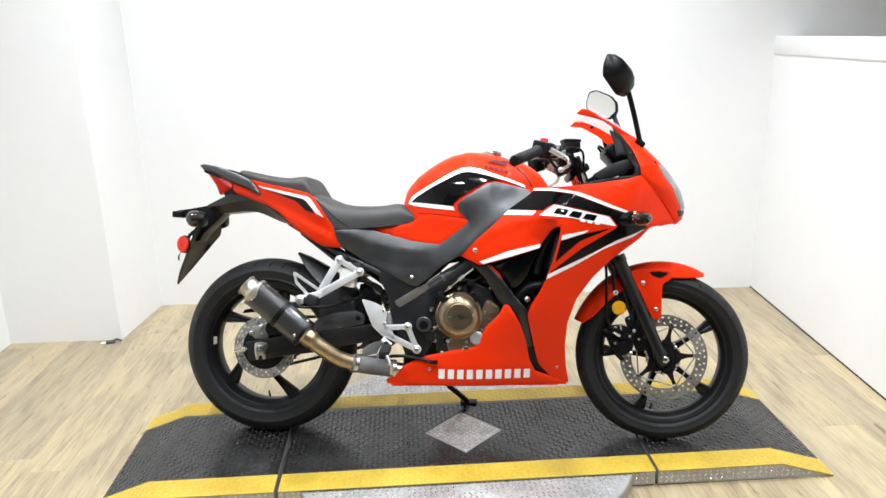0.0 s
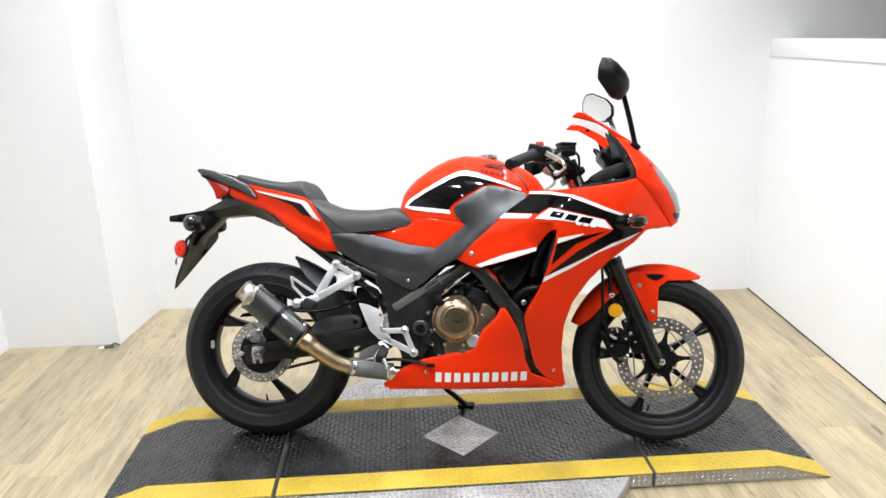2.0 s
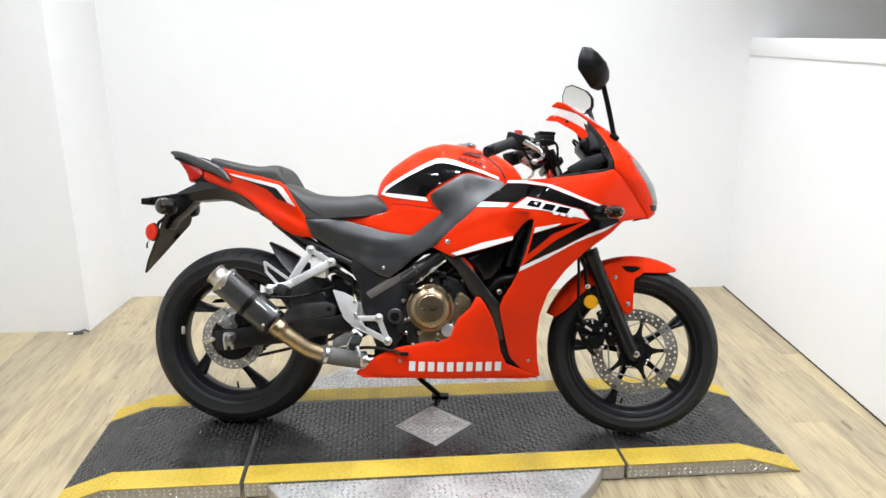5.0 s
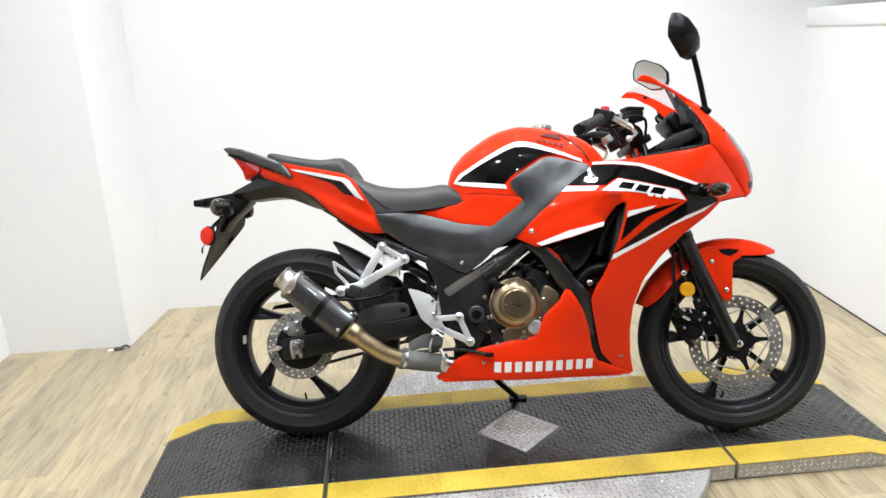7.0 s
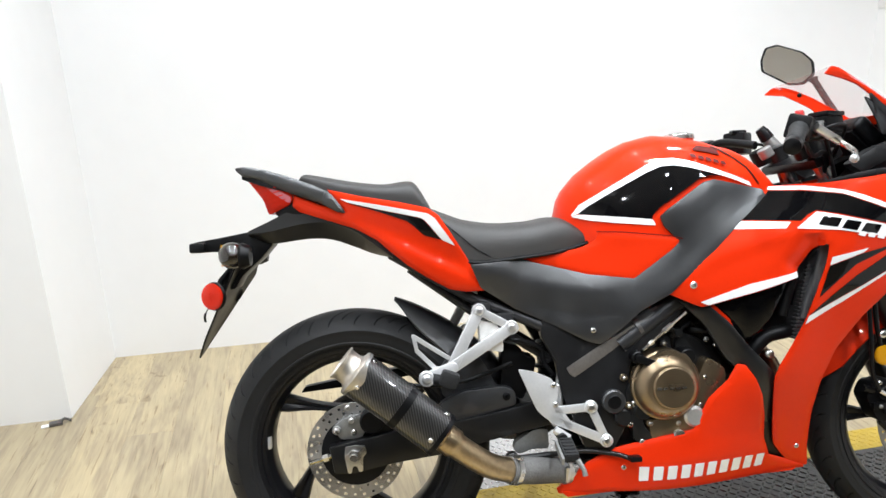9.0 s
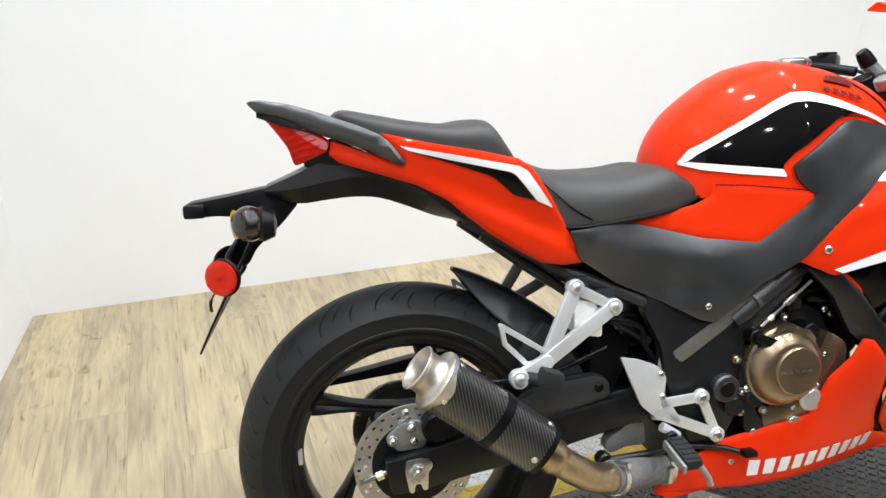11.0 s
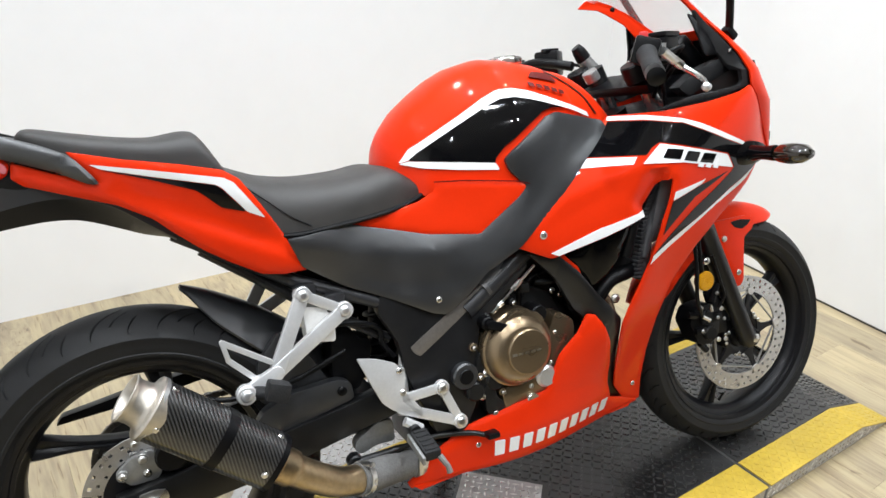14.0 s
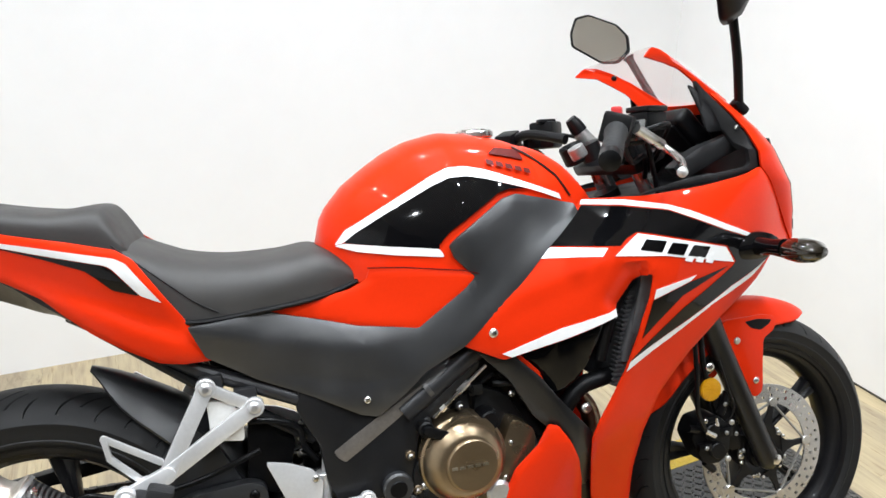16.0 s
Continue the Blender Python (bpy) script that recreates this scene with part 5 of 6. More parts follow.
part("cowl_lining", nose_patch(.30, .93, -0.985, .985, -0.006, 0.002, 16, 30), BLACK, bike, "", 50)
part("nose_cowl", nose_patch(0, 1, -1, 1, 0.0, 0.004, 24, 40), RED, bike, "glossy red nose cowl", 50)
for s in (-1, 1):
    part("headlamp", nose_patch(.20, .64, s * 0.56, s * 0.14, 0.0012, 0.002, 10, 10), CLEAR_GREY, bike, "grey clear headlamp lens", 50)
    part("headlamp_brow", nose_patch(.16, .20, s * 0.70, s * 0.10, 0.002, 0.003, 3, 10), BLACK, bike, "", 50)
GLASS, vn, vl, vp = material("windscreen_clear")
vp.inputs["Base Color"].default_value = (0.97, 0.97, 0.98, 1)
vp.inputs["Roughness"].default_value = 0.02
vp.inputs["Alpha"].default_value = 0.13
bm, rows = bmesh.new(), []
for i in range(11):
    v = i / 10
    ex, ez, w = 1.286 + (1.102 - 1.286) * v, 1.036 + (1.134 - 1.036) * v + 0.010 * math.sin(math.pi * v), .092 + (.124 - .092) * v
    cx, cz = 1.314 + (1.134 - 1.314) * v, 1.034 + (1.144 - 1.034) * v + 0.010 * math.sin(math.pi * v)
    row = []
    for j in range(21):
        u = j / 10 - 1
        a = (1 - abs(u)) * math.pi / 2
        sn, cs = math.sin(a), math.cos(a)
        row.append(bm.verts.new((ex + (cx - ex) * sn, math.copysign(1, u) * w * cs, ez + (cz - ez) * sn)))
    rows.append(row)
for a, b in zip(rows, rows[1:]):
    for j in range(20):
        bm.faces.new((a[j], a[j + 1], b[j + 1], b[j]))
ex = bmesh.ops.extrude_face_region(bm, geom=bm.faces[:])
for v in ex["geom"]:
    if isinstance(v, bmesh.types.BMVert):
        v.co += Vector((-0.0022, 0, -0.0015))
screen = part("windscreen", bm, GLASS, bike, "clear curved windscreen", 60)
screen.visible_shadow = False


edge_half = curve([1.08, 1.126, 1.154, 1.195, 1.284], [.140, .122, .112, .103, .092])


def flank(x, z):
    return edge_half(x) + 0.0 * z


FLARE = [(1.083, 1.116), (1.103, 1.134), (1.126, 1.131), (1.154, 1.119), (1.195, 1.097), (1.24, 1.068), (1.290, 1.036), (1.270, 1.026), (1.234, 1.048), (1.207, 1.077), (1.175, 1.097), (1.14, 1.107)]
pair("screen_flare", FLARE, RED, "red flare beside the windscreen", surf=flank, off=0.003, thick=0.006, cell=0.02, roll=0.002, r=0.005)
part("flare_skirt", panel([(1.12, 1.112), (1.175, 1.100), (1.234, 1.055), (1.295, 1.034), (1.29, 1.010), (1.25, 1.012), (1.216, 1.040), (1.185, 1.072)], surf=flank, off=-0.004, thick=0.004, cell=0.02, roll=0, r=0.004, side=1), RED, bike, "", 40)
LINER = surface("grey_liner", (0.012, 0.012, 0.0125), 0.5, spec=0.25, vary=0.1, bump=0.2, bump_scale=900, dist=0.0004)
rim_half = curve([1.05, 1.19, 1.23, 1.257, 1.275, 1.30], [.165, .118, .118, .148, .178, .188])
RIMLINE = [(1.205, 1.075), (1.232, 1.047), (1.256, 1.006), (1.269, .974), (1.283, .935), (1.287, .906), (1.235, .893), (1.15, .880), (1.05, .870), (1.10, .884), (1.16, .895), (1.262, .908), (1.270, .915), (1.266, .938), (1.252, .972), (1.236, 1.000), (1.216, 1.030)]
pair("cockpit_rim", RIMLINE, LINER, "dark grey plastic cockpit edge", surf=lambda x, z: .185 if z < .94 and x > 1.2 else (.165 if z < .90 else rim_half(x)), off=-0.002, thick=0.010, cell=0.02, roll=0.002, r=0.004)
pair("cockpit_brace", [(1.195, 1.070), (1.212, 1.012), (1.216, .975), (1.252, .978), (1.238, 1.022), (1.215, 1.055)], BLACK, "", surf=lambda x, z: 0.112 + (1.06 - z) * 0.30, off=0.0, thick=0.005, cell=0.03)
pair("cockpit_ledge", [(1.139, .914), (1.195, .948), (1.282, .975), (1.292, .945), (1.221, .917), (1.169, .893)], LINER, "grey plastic ledge inside the cockpit", surf=lambda x, z: 0.135, off=0.0, thick=0.03, cell=0.03, roll=0.003)
part("instrument_panel", moved(join(box(-0.02, -0.085, -0.045, 0.02, 0.085, 0.045, 0.014, 3), box(-0.026, -0.07, -0.034, -0.019, 0.07, 0.034, 0.004)), Matrix.Translation((1.225, 0, .985)) @ Matrix.Rotation(-0.75, 4, "Y")), BLACK, bike, "black instrument cluster", 40)
part("dial", moved(ring([(0.001, 0.0), (0.032, 0.0), (0.036, -0.004), (0.038, 0.004), (0.001, 0.008)], 40), Matrix.Translation((1.196, 0.0, 1.000)) @ Matrix.Rotation(radians(-45), 4, "Y") @ Matrix.Rotation(radians(-90), 4, "Z")), BLACK_GLOSS, bike, "round instrument dial", 30)
part("cockpit_floor", slab([(1.06, .862), (1.28, .892), (1.34, .96), (1.36, .90), (1.20, .82), (1.06, .80)], -0.15, 0.15, 0.004), BLACK, bike)
for s in (-1, 1):
    part("screen_bolt", bolt((1.16, s * (flank(1.16, 0) - 0.004), 1.108), 0.006, 0.006, (0, -s, 0)), BLACK, bike)
    part("cockpit_bolt", bolt((1.262, s * .158, .980), 0.006, 0.006, (-0.5, -s, 0.4)), STEEL, bike)

for s in (-1, 1):
    base = ring([(0.001, -0.014), (0.016, -0.012), (0.026, -0.004), (0.028, 0.006), (0.001, 0.006)], 24)
    sig = part("front_indicator", moved(base, Matrix.Translation((1.255, s * 0.205, .765)) @ Matrix.Diagonal((2.1, s * -1.0 if s > 0 else 1.0, 0.95, 1))), BLACK_GLOSS, bike, "black turn signal on a short stalk")
    part("stalk", rod([(1.255, s * .20, .765), (1.262, s * .245, .765), (1.265, s * .27, .765)], [0.019, 0.014, 0.017], 14), BLACK_GLOSS, sig)
    lens = ring([(0.001, -0.045), (0.010, -0.043), (0.019, -0.03), (0.0225, -0.008), (0.021, 0.012), (0.013, 0.026), (0.001, 0.03)], 24)
    part("lens", moved(lens, Matrix.Translation((1.27, s * .300, .764)) @ Matrix.Diagonal((1.4, 1.1 if s < 0 else -1.1, 0.95, 1))), SMOKE, sig, "smoked dark lens", 40)

# ---- mirrors ----
MIRROR, mn, ml, mp_ = material("mirror_glass")
mp_.inputs["Base Color"].default_value = (0.86, 0.85, 0.84, 1)
mp_.inputs["Metallic"].default_value, mp_.inputs["Roughness"].default_value = 1.0, 0.03
SHAPE = [(-.064, .020), (-.052, .052), (-.022, .056), (.040, .026), (.064, -.002), (.066, -.036), (.040, -.058), (.004, -.055), (-.062, -.010)]


def mirror(s, root, neck, centre, facing, tilt, size, hand=1):
    stalk = part("mirror", pipe([root, (Vector(root) * 0.5 + Vector(neck) * 0.5) + Vector((0.001, s * 0.004, 0)), neck], [0.012] + [0.0085] * 11 + [0.0135], 6, 12), BLACK, bike, "black rear-view mirror on a stalk", 40)
    part("foot", moved(box(-0.017, -0.011, -0.008, 0.017, 0.011, 0.010, 0.006), Matrix.Translation(root) @ Matrix.Rotation(0.75, 4, "Y")), BLACK, stalk)
    bm, rows = bmesh.new(), []
    line = rounded(SHAPE, 0.006)
    for depth, scale in ((0.0, 0.97), (0.003, 1.0), (0.012, 0.98), (0.034, 0.74), (0.045, 0.42), (0.048, 0.20)):
        rows.append([bm.verts.new((depth, -a * scale * size, b * scale * size)) for a, b in line])
    for a, b in zip(rows, rows[1:]):
        for k in range(len(a)):
            j = (k + 1) % len(a)
            bm.faces.new((a[k], a[j], b[j], b[k]))
    bm.faces.new(rows[-1])
    bm.faces.new(rows[0][::-1])
    turn = Matrix.Translation(centre) @ Matrix.Rotation(radians(facing), 4, "Z") @ Matrix.Rotation(radians(tilt), 4, "Y") @ Matrix.Diagonal((1, -s * hand, 1, 1))
    part("shell", moved(bm, turn), BLACK, stalk, "black plastic mirror shell", 40)
    glass = bmesh.new()
    glass.faces.new([glass.verts.new((-0.0015, -a * 0.9 * size, b * 0.9 * size)) for a, b in line])
    ex = bmesh.ops.extrude_face_region(glass, geom=glass.faces[:])
    for v in ex["geom"]:
        if isinstance(v, bmesh.types.BMVert):
            v.co.x += 0.003
    part("glass", moved(glass, turn), MIRROR, stalk, "mirror glass", 0)


mirror(-1, (1.294, -.122, 1.020), (1.243, -.172, 1.196), (1.204, -.197, 1.228), -45, 6, 1.12, -1)
mirror(1, (1.294, .122, 1.020), (1.25, .195, 1.165), (1.211, .258, 1.219), 52, 1, 1.07, -1)

# ---- handlebars and controls ----
GRIP = surface("grip_rubber", (0.012, 0.012, 0.0125), 0.62, spec=0.3, vary=0.2, bump=0.9, bump_scale=420, dist=0.0012)
SWITCH_RED = surface("red_switch", (0.6, 0.03, 0.03), 0.4)
for s in (-1, 1):
    out_, in_ = Vector((.884, s * .361, .939)), Vector((.962, s * .245, .984))
    d = (in_ - out_).normalized()
    part("handlebar", pipe([out_ + d * 0.01, in_, in_ + d * 0.06, (1.045, s * .115, .985)], 0.011, 5, 12), BLACK, bike)
    part("grip", rod([out_ + d * 0.012, out_ + d * 0.02, out_ + d * 0.10, out_ + d * 0.125, out_ + d * 0.13], [0.016, 0.0175, 0.0165, 0.0195, 0.0195], 20), GRIP, bike, "black rubber hand grip", 40)
    part("bar_end", rod([out_ - d * 0.016, out_ - d * 0.012, out_ + d * 0.010, out_ + d * 0.014], [0.008, 0.0165, 0.0175, 0.015], 20), BLACK, bike, "", 40)
    part("switch_box", moved(box(-0.022, -0.024, -0.026, 0.022, 0.024, 0.026, 0.007), Matrix.Translation(in_ + d * 0.005) @ Matrix.Rotation(s * -0.9, 4, "Z") @ Matrix.Rotation(0.3, 4, "X")), BLACK, bike)
    part("clip_on", cyl(Vector((1.062, s * .098, .935)), Vector((1.045, s * .098, .972)), 0.026, bevel=0.003), BLACK, bike)
    lever = [in_ + Vector((.03, s * .01, .0)), (1.045, s * .245, .955), (1.050, s * .285, .932), (1.035, s * .318, .918), (1.023, s * .333, .912)]
    part("lever", pipe(lever, [0.009] * 7 + [0.0062] * 10 + [0.0052] * 7 + [0.007], 6, 10), STEEL, bike, "bare alloy hand lever", 40)
    part("lever_ball", moved(ring([(0.0005, -0.009), (0.006, -0.007), (0.009, 0), (0.006, 0.007), (0.0005, 0.009)], 14), Matrix.Translation((1.021, s * .335, .911))), ALLOY, bike)
    part("lever_mount", moved(box(-0.018, -0.016, -0.014, 0.018, 0.016, 0.014, 0.005), Matrix.Translation((1.012, s * .215, .985))), BLACK, bike)
part("kill_switch", moved(box(-0.012, -0.008, -0.006, 0.012, 0.008, 0.008, 0.003), Matrix.Translation((.975, -.225, 1.015)) @ Matrix.Rotation(0.9, 4, "Z")), SWITCH_RED, bike, "red kill switch")
part("brake_reservoir", moved(join(box(-0.026, -0.022, -0.022, 0.026, 0.022, 0.010, 0.004), box(-0.028, -0.024, 0.010, 0.028, 0.024, 0.020, 0.003)), Matrix.Translation((1.062, -.175, 1.005)) @ Matrix.Rotation(0.35, 4, "Z")), BLACK, bike, "black square brake fluid reservoir")
part("switch_cable", pipe([(.985, -.22, .97), (1.02, -.19, .93), (1.07, -.15, .94), (1.10, -.10, .90)], 0.005), BLACK, bike)
part("throttle_cable", pipe([(.99, -.235, .972), (1.05, -.24, .99), (1.10, -.18, .985), (1.11, -.11, .93)], 0.004), BLACK, bike)
part("throttle_cable", pipe([(.985, -.23, .96), (1.05, -.23, .965), (1.09, -.17, .95), (1.10, -.11, .91)], 0.004), BLACK, bike)
part("clutch_cable", pipe([(1.01, .22, .985), (1.08, .22, 1.0), (1.12, .14, .97), (1.10, .08, .90)], 0.004), BLACK, bike)
part("clutch_perch", cyl((1.078, .118, 1.000), (1.112, .11, .962), 0.0165, bevel=0.004), DARK_ALLOY, bike, "dull alloy clamp by the clutch lever", 40)
part("clutch_switch", rod([(1.060, .120, 1.028), (1.068, .119, 1.018), (1.080, .118, 1.000)], [0.012, 0.016, 0.018], 14), BLACK, bike)
part("switch_box", moved(box(-0.026, -0.03, -0.03, 0.026, 0.03, 0.03, 0.008), Matrix.Translation((1.045, .215, 1.000)) @ Matrix.Rotation(0.7, 4, "Z")), BLACK, bike, "black switch cluster")
part("choke_lever", box(1.02, .19, 1.025, 1.06, .21, 1.035, 0.003), BLACK, bike)
part("clamp_bolt", bolt((1.072, -.06, .972), 0.010, 0.008, (-.4, 0, 1)), STEEL, bike)
part("brake_pivot", join(cyl((1.018, -.225, .960), (1.018, -.225, 1.0), 0.008), box(1.0, -.215, .965, 1.045, -.18, .99, 0.006)), DARK_ALLOY, bike)
part("banjo_bolt", bolt((1.045, -.150, .992), 0.009, 0.008, (0.4, 0, 1)), STEEL, bike)
part("ignition_lock", cyl((1.02, 0, .945), (1.008, 0, .966), 0.017, bevel=0.002), DARK_ALLOY, bike)

# ---- frame ----
PLATE = surface("dark_cast_frame", (0.011, 0.011, 0.012), 0.34, metal=0.2, spec=0.5, vary=0.15, bump=0.25, bump_scale=500, dist=0.0004)
# worn bevel; the light it reflects is part of this pale colour
LIT_FACET = surface("worn_lit_bevel", (0.185, 0.170, 0.156), 0.34, metal=0.5, vary=0.2, bump=0.2, bump_scale=500, dist=0.0004)
# frame metal raised in tone for the light along the spar's top
LIT_SPAR = surface("lit_frame_grey", (0.105, 0.103, 0.102), 0.36, metal=0.5, vary=0.15, bump=0.2, bump_scale=500, dist=0.0004)
PIVOT = [(.43, .605), (.545, .542), (.60, .528), (.720, .632), (.745, .600), (.625, .498), (.612, .43), (.605, .345), (.575, .292), (.515, .30), (.492, .36), (.462, .44), (.455, .50), (.42, .565)]
for s in (-1, 1):
    b = slab(rounded(PIVOT, 0.012), -0.140, -0.112, 0.006)
    part("frame_plate", b if s < 0 else flip(b), PLATE, bike, "dark grey cast frame plate", 40)
    part("frame_beam", rod([(.60, s * .128, .53), (.74, s * .128, .628), (.92, s * .11, .76), (1.06, s * .045, .84)], [0.021, 0.021, 0.022, 0.024], 14), FRAME, bike, "dark grey frame tube")
    part("frame_spar", rod([(.600, s * .122, .540), (.66, s * .127, .578), (.745, s * .126, .628)], [0.018, 0.020, 0.020], 18), LIT_SPAR, bike, "dark metallic frame spar, coloured lighter for the light on its top", 50)
    # near-flush strip that paints the light-catching bevel onto the plate
    b = slab(rounded([(.650, .588), (.600, .558), (.550, .531), (.512, .508), (.477, .486), (.483, .474), (.495, .465), (.535, .490), (.576, .517), (.655, .571)], 0.003), -0.1412, -0.130, 0.0006)
    part("frame_facet", b if s < 0 else flip(b), LIT_FACET, bike, "worn bevel along the frame plate, coloured bright as it catches light", 20)
    part("spar_ring", rod([(.640, s * .129, .566), (.647, s * .129, .5705)], 0.0225, 16), LIT_SPAR, bike)
    part("seat_rail", rod([(.530, s * .116, .525), (.42, s * .128, .585), (.28, s * .125, .648), (.10, s * .10, .755)], 0.0125, 12), FRAME, bike, "dark seat rail")
    part("seat_stay", rod([(.45, s * .10, .50), (.30, s * .10, .60), (.14, s * .09, .72)], 0.010, 10), FRAME, bike)
    part("pivot_cap", cyl((.578, s * .138, .409), (.578, s * .158, .409), 0.0265, bevel=0.004), PLASTIC, bike, "round black pivot cap")
    part("pivot_cap_centre", cyl((.578, s * .157, .409), (.578, s * .161, .409), 0.015, bevel=0.002), BLACK, bike)
    part("down_tube", rod([(.92, s * .06, .74), (.90, s * .07, .56), (.89, s * .07, .40)], 0.014, 10), FRAME, bike)
part("pivot_tube", cyl((.53, -.13, .42), (.53, .13, .42), 0.018), FRAME, bike)
for x, z in ((.345, .600), (.295, .626)):
    part("rail_clamp", box(x - .018, -.148, z - .016, x + .018, -.12, z + .016, 0.005), FRAME, bike)

# ---- foot rests ----
FOOT = surface("foot_rest_alloy", (0.72, 0.72, 0.72), 0.36, metal=0.55, vary=0.06, bump=0.15, bump_scale=500, dist=0.0004)


def bar(p, q, w, y, t=0.008):
    """A flat cast bar from p to q in (along, height), w wide."""
    p, q = Vector(p), Vector(q)
    d = (q - p).normalized()
    n = Vector((-d.y, d.x)) * w / 2
    line = [p + n, p - n - d * 0, q - n, q + n]
    ends = []
    for c, a0 in ((q, -1), (p, 1)):
        for k in range(7):
            a = math.atan2(-d.y if a0 > 0 else d.y, -d.x if a0 > 0 else d.x) - math.pi / 2 + math.pi * k / 6
            ends.append((c.x + w / 2 * math.cos(a), c.y + w / 2 * math.sin(a)))
    y0, y1 = y if isinstance(y, tuple) else (y, y)
    bm = slab(ends, -t / 2, t / 2, 0.002)
    L = (q - p).length
    for v in bm.verts:
        f = max(0, min(1, (Vector((v.co.x, v.co.z)) - p).dot(d) / L))
        v.co.y += y0 + (y1 - y0) * f
    return bm


for s in (-1, 1):
    f = (lambda b: b) if s < 0 else flip
    hang = join(bar((.287, .625), (.222, .508), .025, (-.150, -.176), .012), bar((.357, .585), (.222, .508), .025, (-.150, -.176), .012), bar((.287, .625), (.357, .585), .018, -.150, .010), cyl((.287, -.140, .625), (.287, -.158, .625), 0.0155, bevel=0.002), cyl((.357, -.140, .585), (.357, -.158, .585), 0.0155, bevel=0.002), cyl((.166, -.195, .493), (.166, -.213, .493), 0.0165, bevel=0.003),
                bar((.222, .508), (.166, .493), .026, (-.178, -.205), .014))
    loop = join(bar((.142, .581), (.148, .550), .008, -.188), bar((.148, .550), (.188, .508), .009, (-.188, -.186)), bar((.142, .581), (.215, .530), .009, (-.188, -.178)), bar((.188, .508), (.222, .508), .012, (-.186, -.178)))
    hanger = part("passenger_foot_rest", f(hang), FOOT, bike, "silver cast passenger foot-rest bracket", 40)
    part("heel_loop", f(loop), FOOT, hanger, "", 40)
    for x, z, y in ((.287, .625, -.157), (.357, .585, -.157), (.166, .493, -.212)):
        part("bolt", bolt((x, -y * s if s > 0 else y, z), 0.0105, 0.007, (0, s, 0)), ALLOY, hanger)
    peg = join(rod([(.178, -.200, .492), (.215, -.222, .487)], [0.011, 0.012], 12), moved(box(-0.019, -0.016, -0.017, 0.019, 0.016, 0.016, 0.007), Matrix.Translation((.213, -.224, .494)) @ Matrix.Rotation(0.35, 4, "Y")))
    part("peg", f(peg), GRIP, hanger, "black rubber folding foot peg", 40)
    heel = [(.366, .494), (.402, .486), (.438, .470), (.454, .448), (.448, .408), (.455, .400), (.470, .372), (.452, .366), (.424, .382), (.405, .400), (.388, .440)]
    rest = part("rider_foot_rest", f(join(slab(rounded(heel, 0.006), -0.162, -0.154, 0.002), bar((.450, .398), (.524, .402), .018, -.158), bar((.524, .402), (.556, .326), .018, -.158), cyl((.524, -.152, .402), (.524, -.165, .402), 0.0145, bevel=0.002), cyl((.556, -.152, .326), (.556, -.165, .326), 0.0145, bevel=0.002), bar((.440, .380), (.556, .326), .020, -.158), bar((.45, .40), (.475, .362), .018, -.158))), FOOT, bike, "silver cast heel guard and foot-rest plate", 40)
    for x, z in ((.524, .402), (.556, .326)):
        part("bolt", bolt((x, s * .164, z), 0.0105, 0.007, (0, s, 0)), STEEL, rest)
    for x, z in ((.443, .455), (.446, .412)):
        part("bolt", bolt((x, s * .161, z), 0.0065, 0.005, (0, s, 0)), STEEL, rest)
    tilt = Matrix.Translation((.458, -.218, .329)) @ Matrix.Rotation(0.22, 4, "X")
    part("peg", f(join(rod([(.452, -.150, .352), (.455, -.185, .342)], 0.011, 12), moved(box(-0.016, -0.036, -0.010, 0.016, 0.036, 0.010, 0.005), tilt))), GRIP, rest, "ribbed black rubber foot peg", 40)
    for y_ in (-0.027, -0.0135, 0.0, 0.0135, 0.027):
        part("rib", f(moved(box(-0.012, y_ - 0.0032, 0.0085, 0.012, y_ + 0.0032, 0.0125, 0.001, 1), tilt)), GRIP, rest)
    part("peg_frame", f(moved(box(-0.0215, -0.040, -0.012, -0.0155, 0.036, 0.004, 0.002), Matrix.Translation((.458, -.218, .329)) @ Matrix.Rotation(0.22, 4, "X"))), DARK_ALLOY, rest)
    part("peg_tip", f(rod([(.470, -.252, .318), (.480, -.262, .300), (.482, -.264, .288)], [0.006, 0.005, 0.006], 8)), DARK_ALLOY, rest)
    part("peg_pivot", f(rod([(.440, -.17, .36), (.47, -.175, .34)], 0.009, 8)), FOOT, rest)
part("brake_pedal", join(pipe([(.36, -.125, .285), (.42, -.135, .292), (.50, -.14, .300), (.575, -.150, .292), (.61, -.165, .283)], [0.008] * 8 + [0.0055] * 17, 6, 10), cyl((.352, -.13, .284), (.352, -.105, .284), 0.015, bevel=0.003)), SATIN, bike, "dark brake pedal lever", 40)
part("pedal_bracket", slab(rounded([(.356, .302), (.360, .318), (.380, .330), (.405, .346), (.436, .346), (.438, .300), (.399, .301), (.368, .290)], 0.008), -0.112, -0.088, 0.003), DARK_ALLOY, bike, "grey cast bracket for the brake pedal")
part("pedal_pad", box(.602, -.184, .281, .628, -.160, .292, 0.003), BLACK, bike)
part("master_cylinder", join(cyl((.455, -.125, .355), (.458, -.125, .45), 0.013, bevel=0.002), cyl((.46, -.125, .45), (.475, -.122, .545), 0.0055)), ALLOY, bike, "rear brake master cylinder", 40)
part("fluid_bottle", slab(rounded([(.285, .604), (.340, .592), (.338, .530), (.288, .538)], 0.006), -0.146, -0.108, 0.006), surface("white_bottle", (0.78, 0.77, 0.74), 0.4), bike, "white plastic brake fluid bottle")
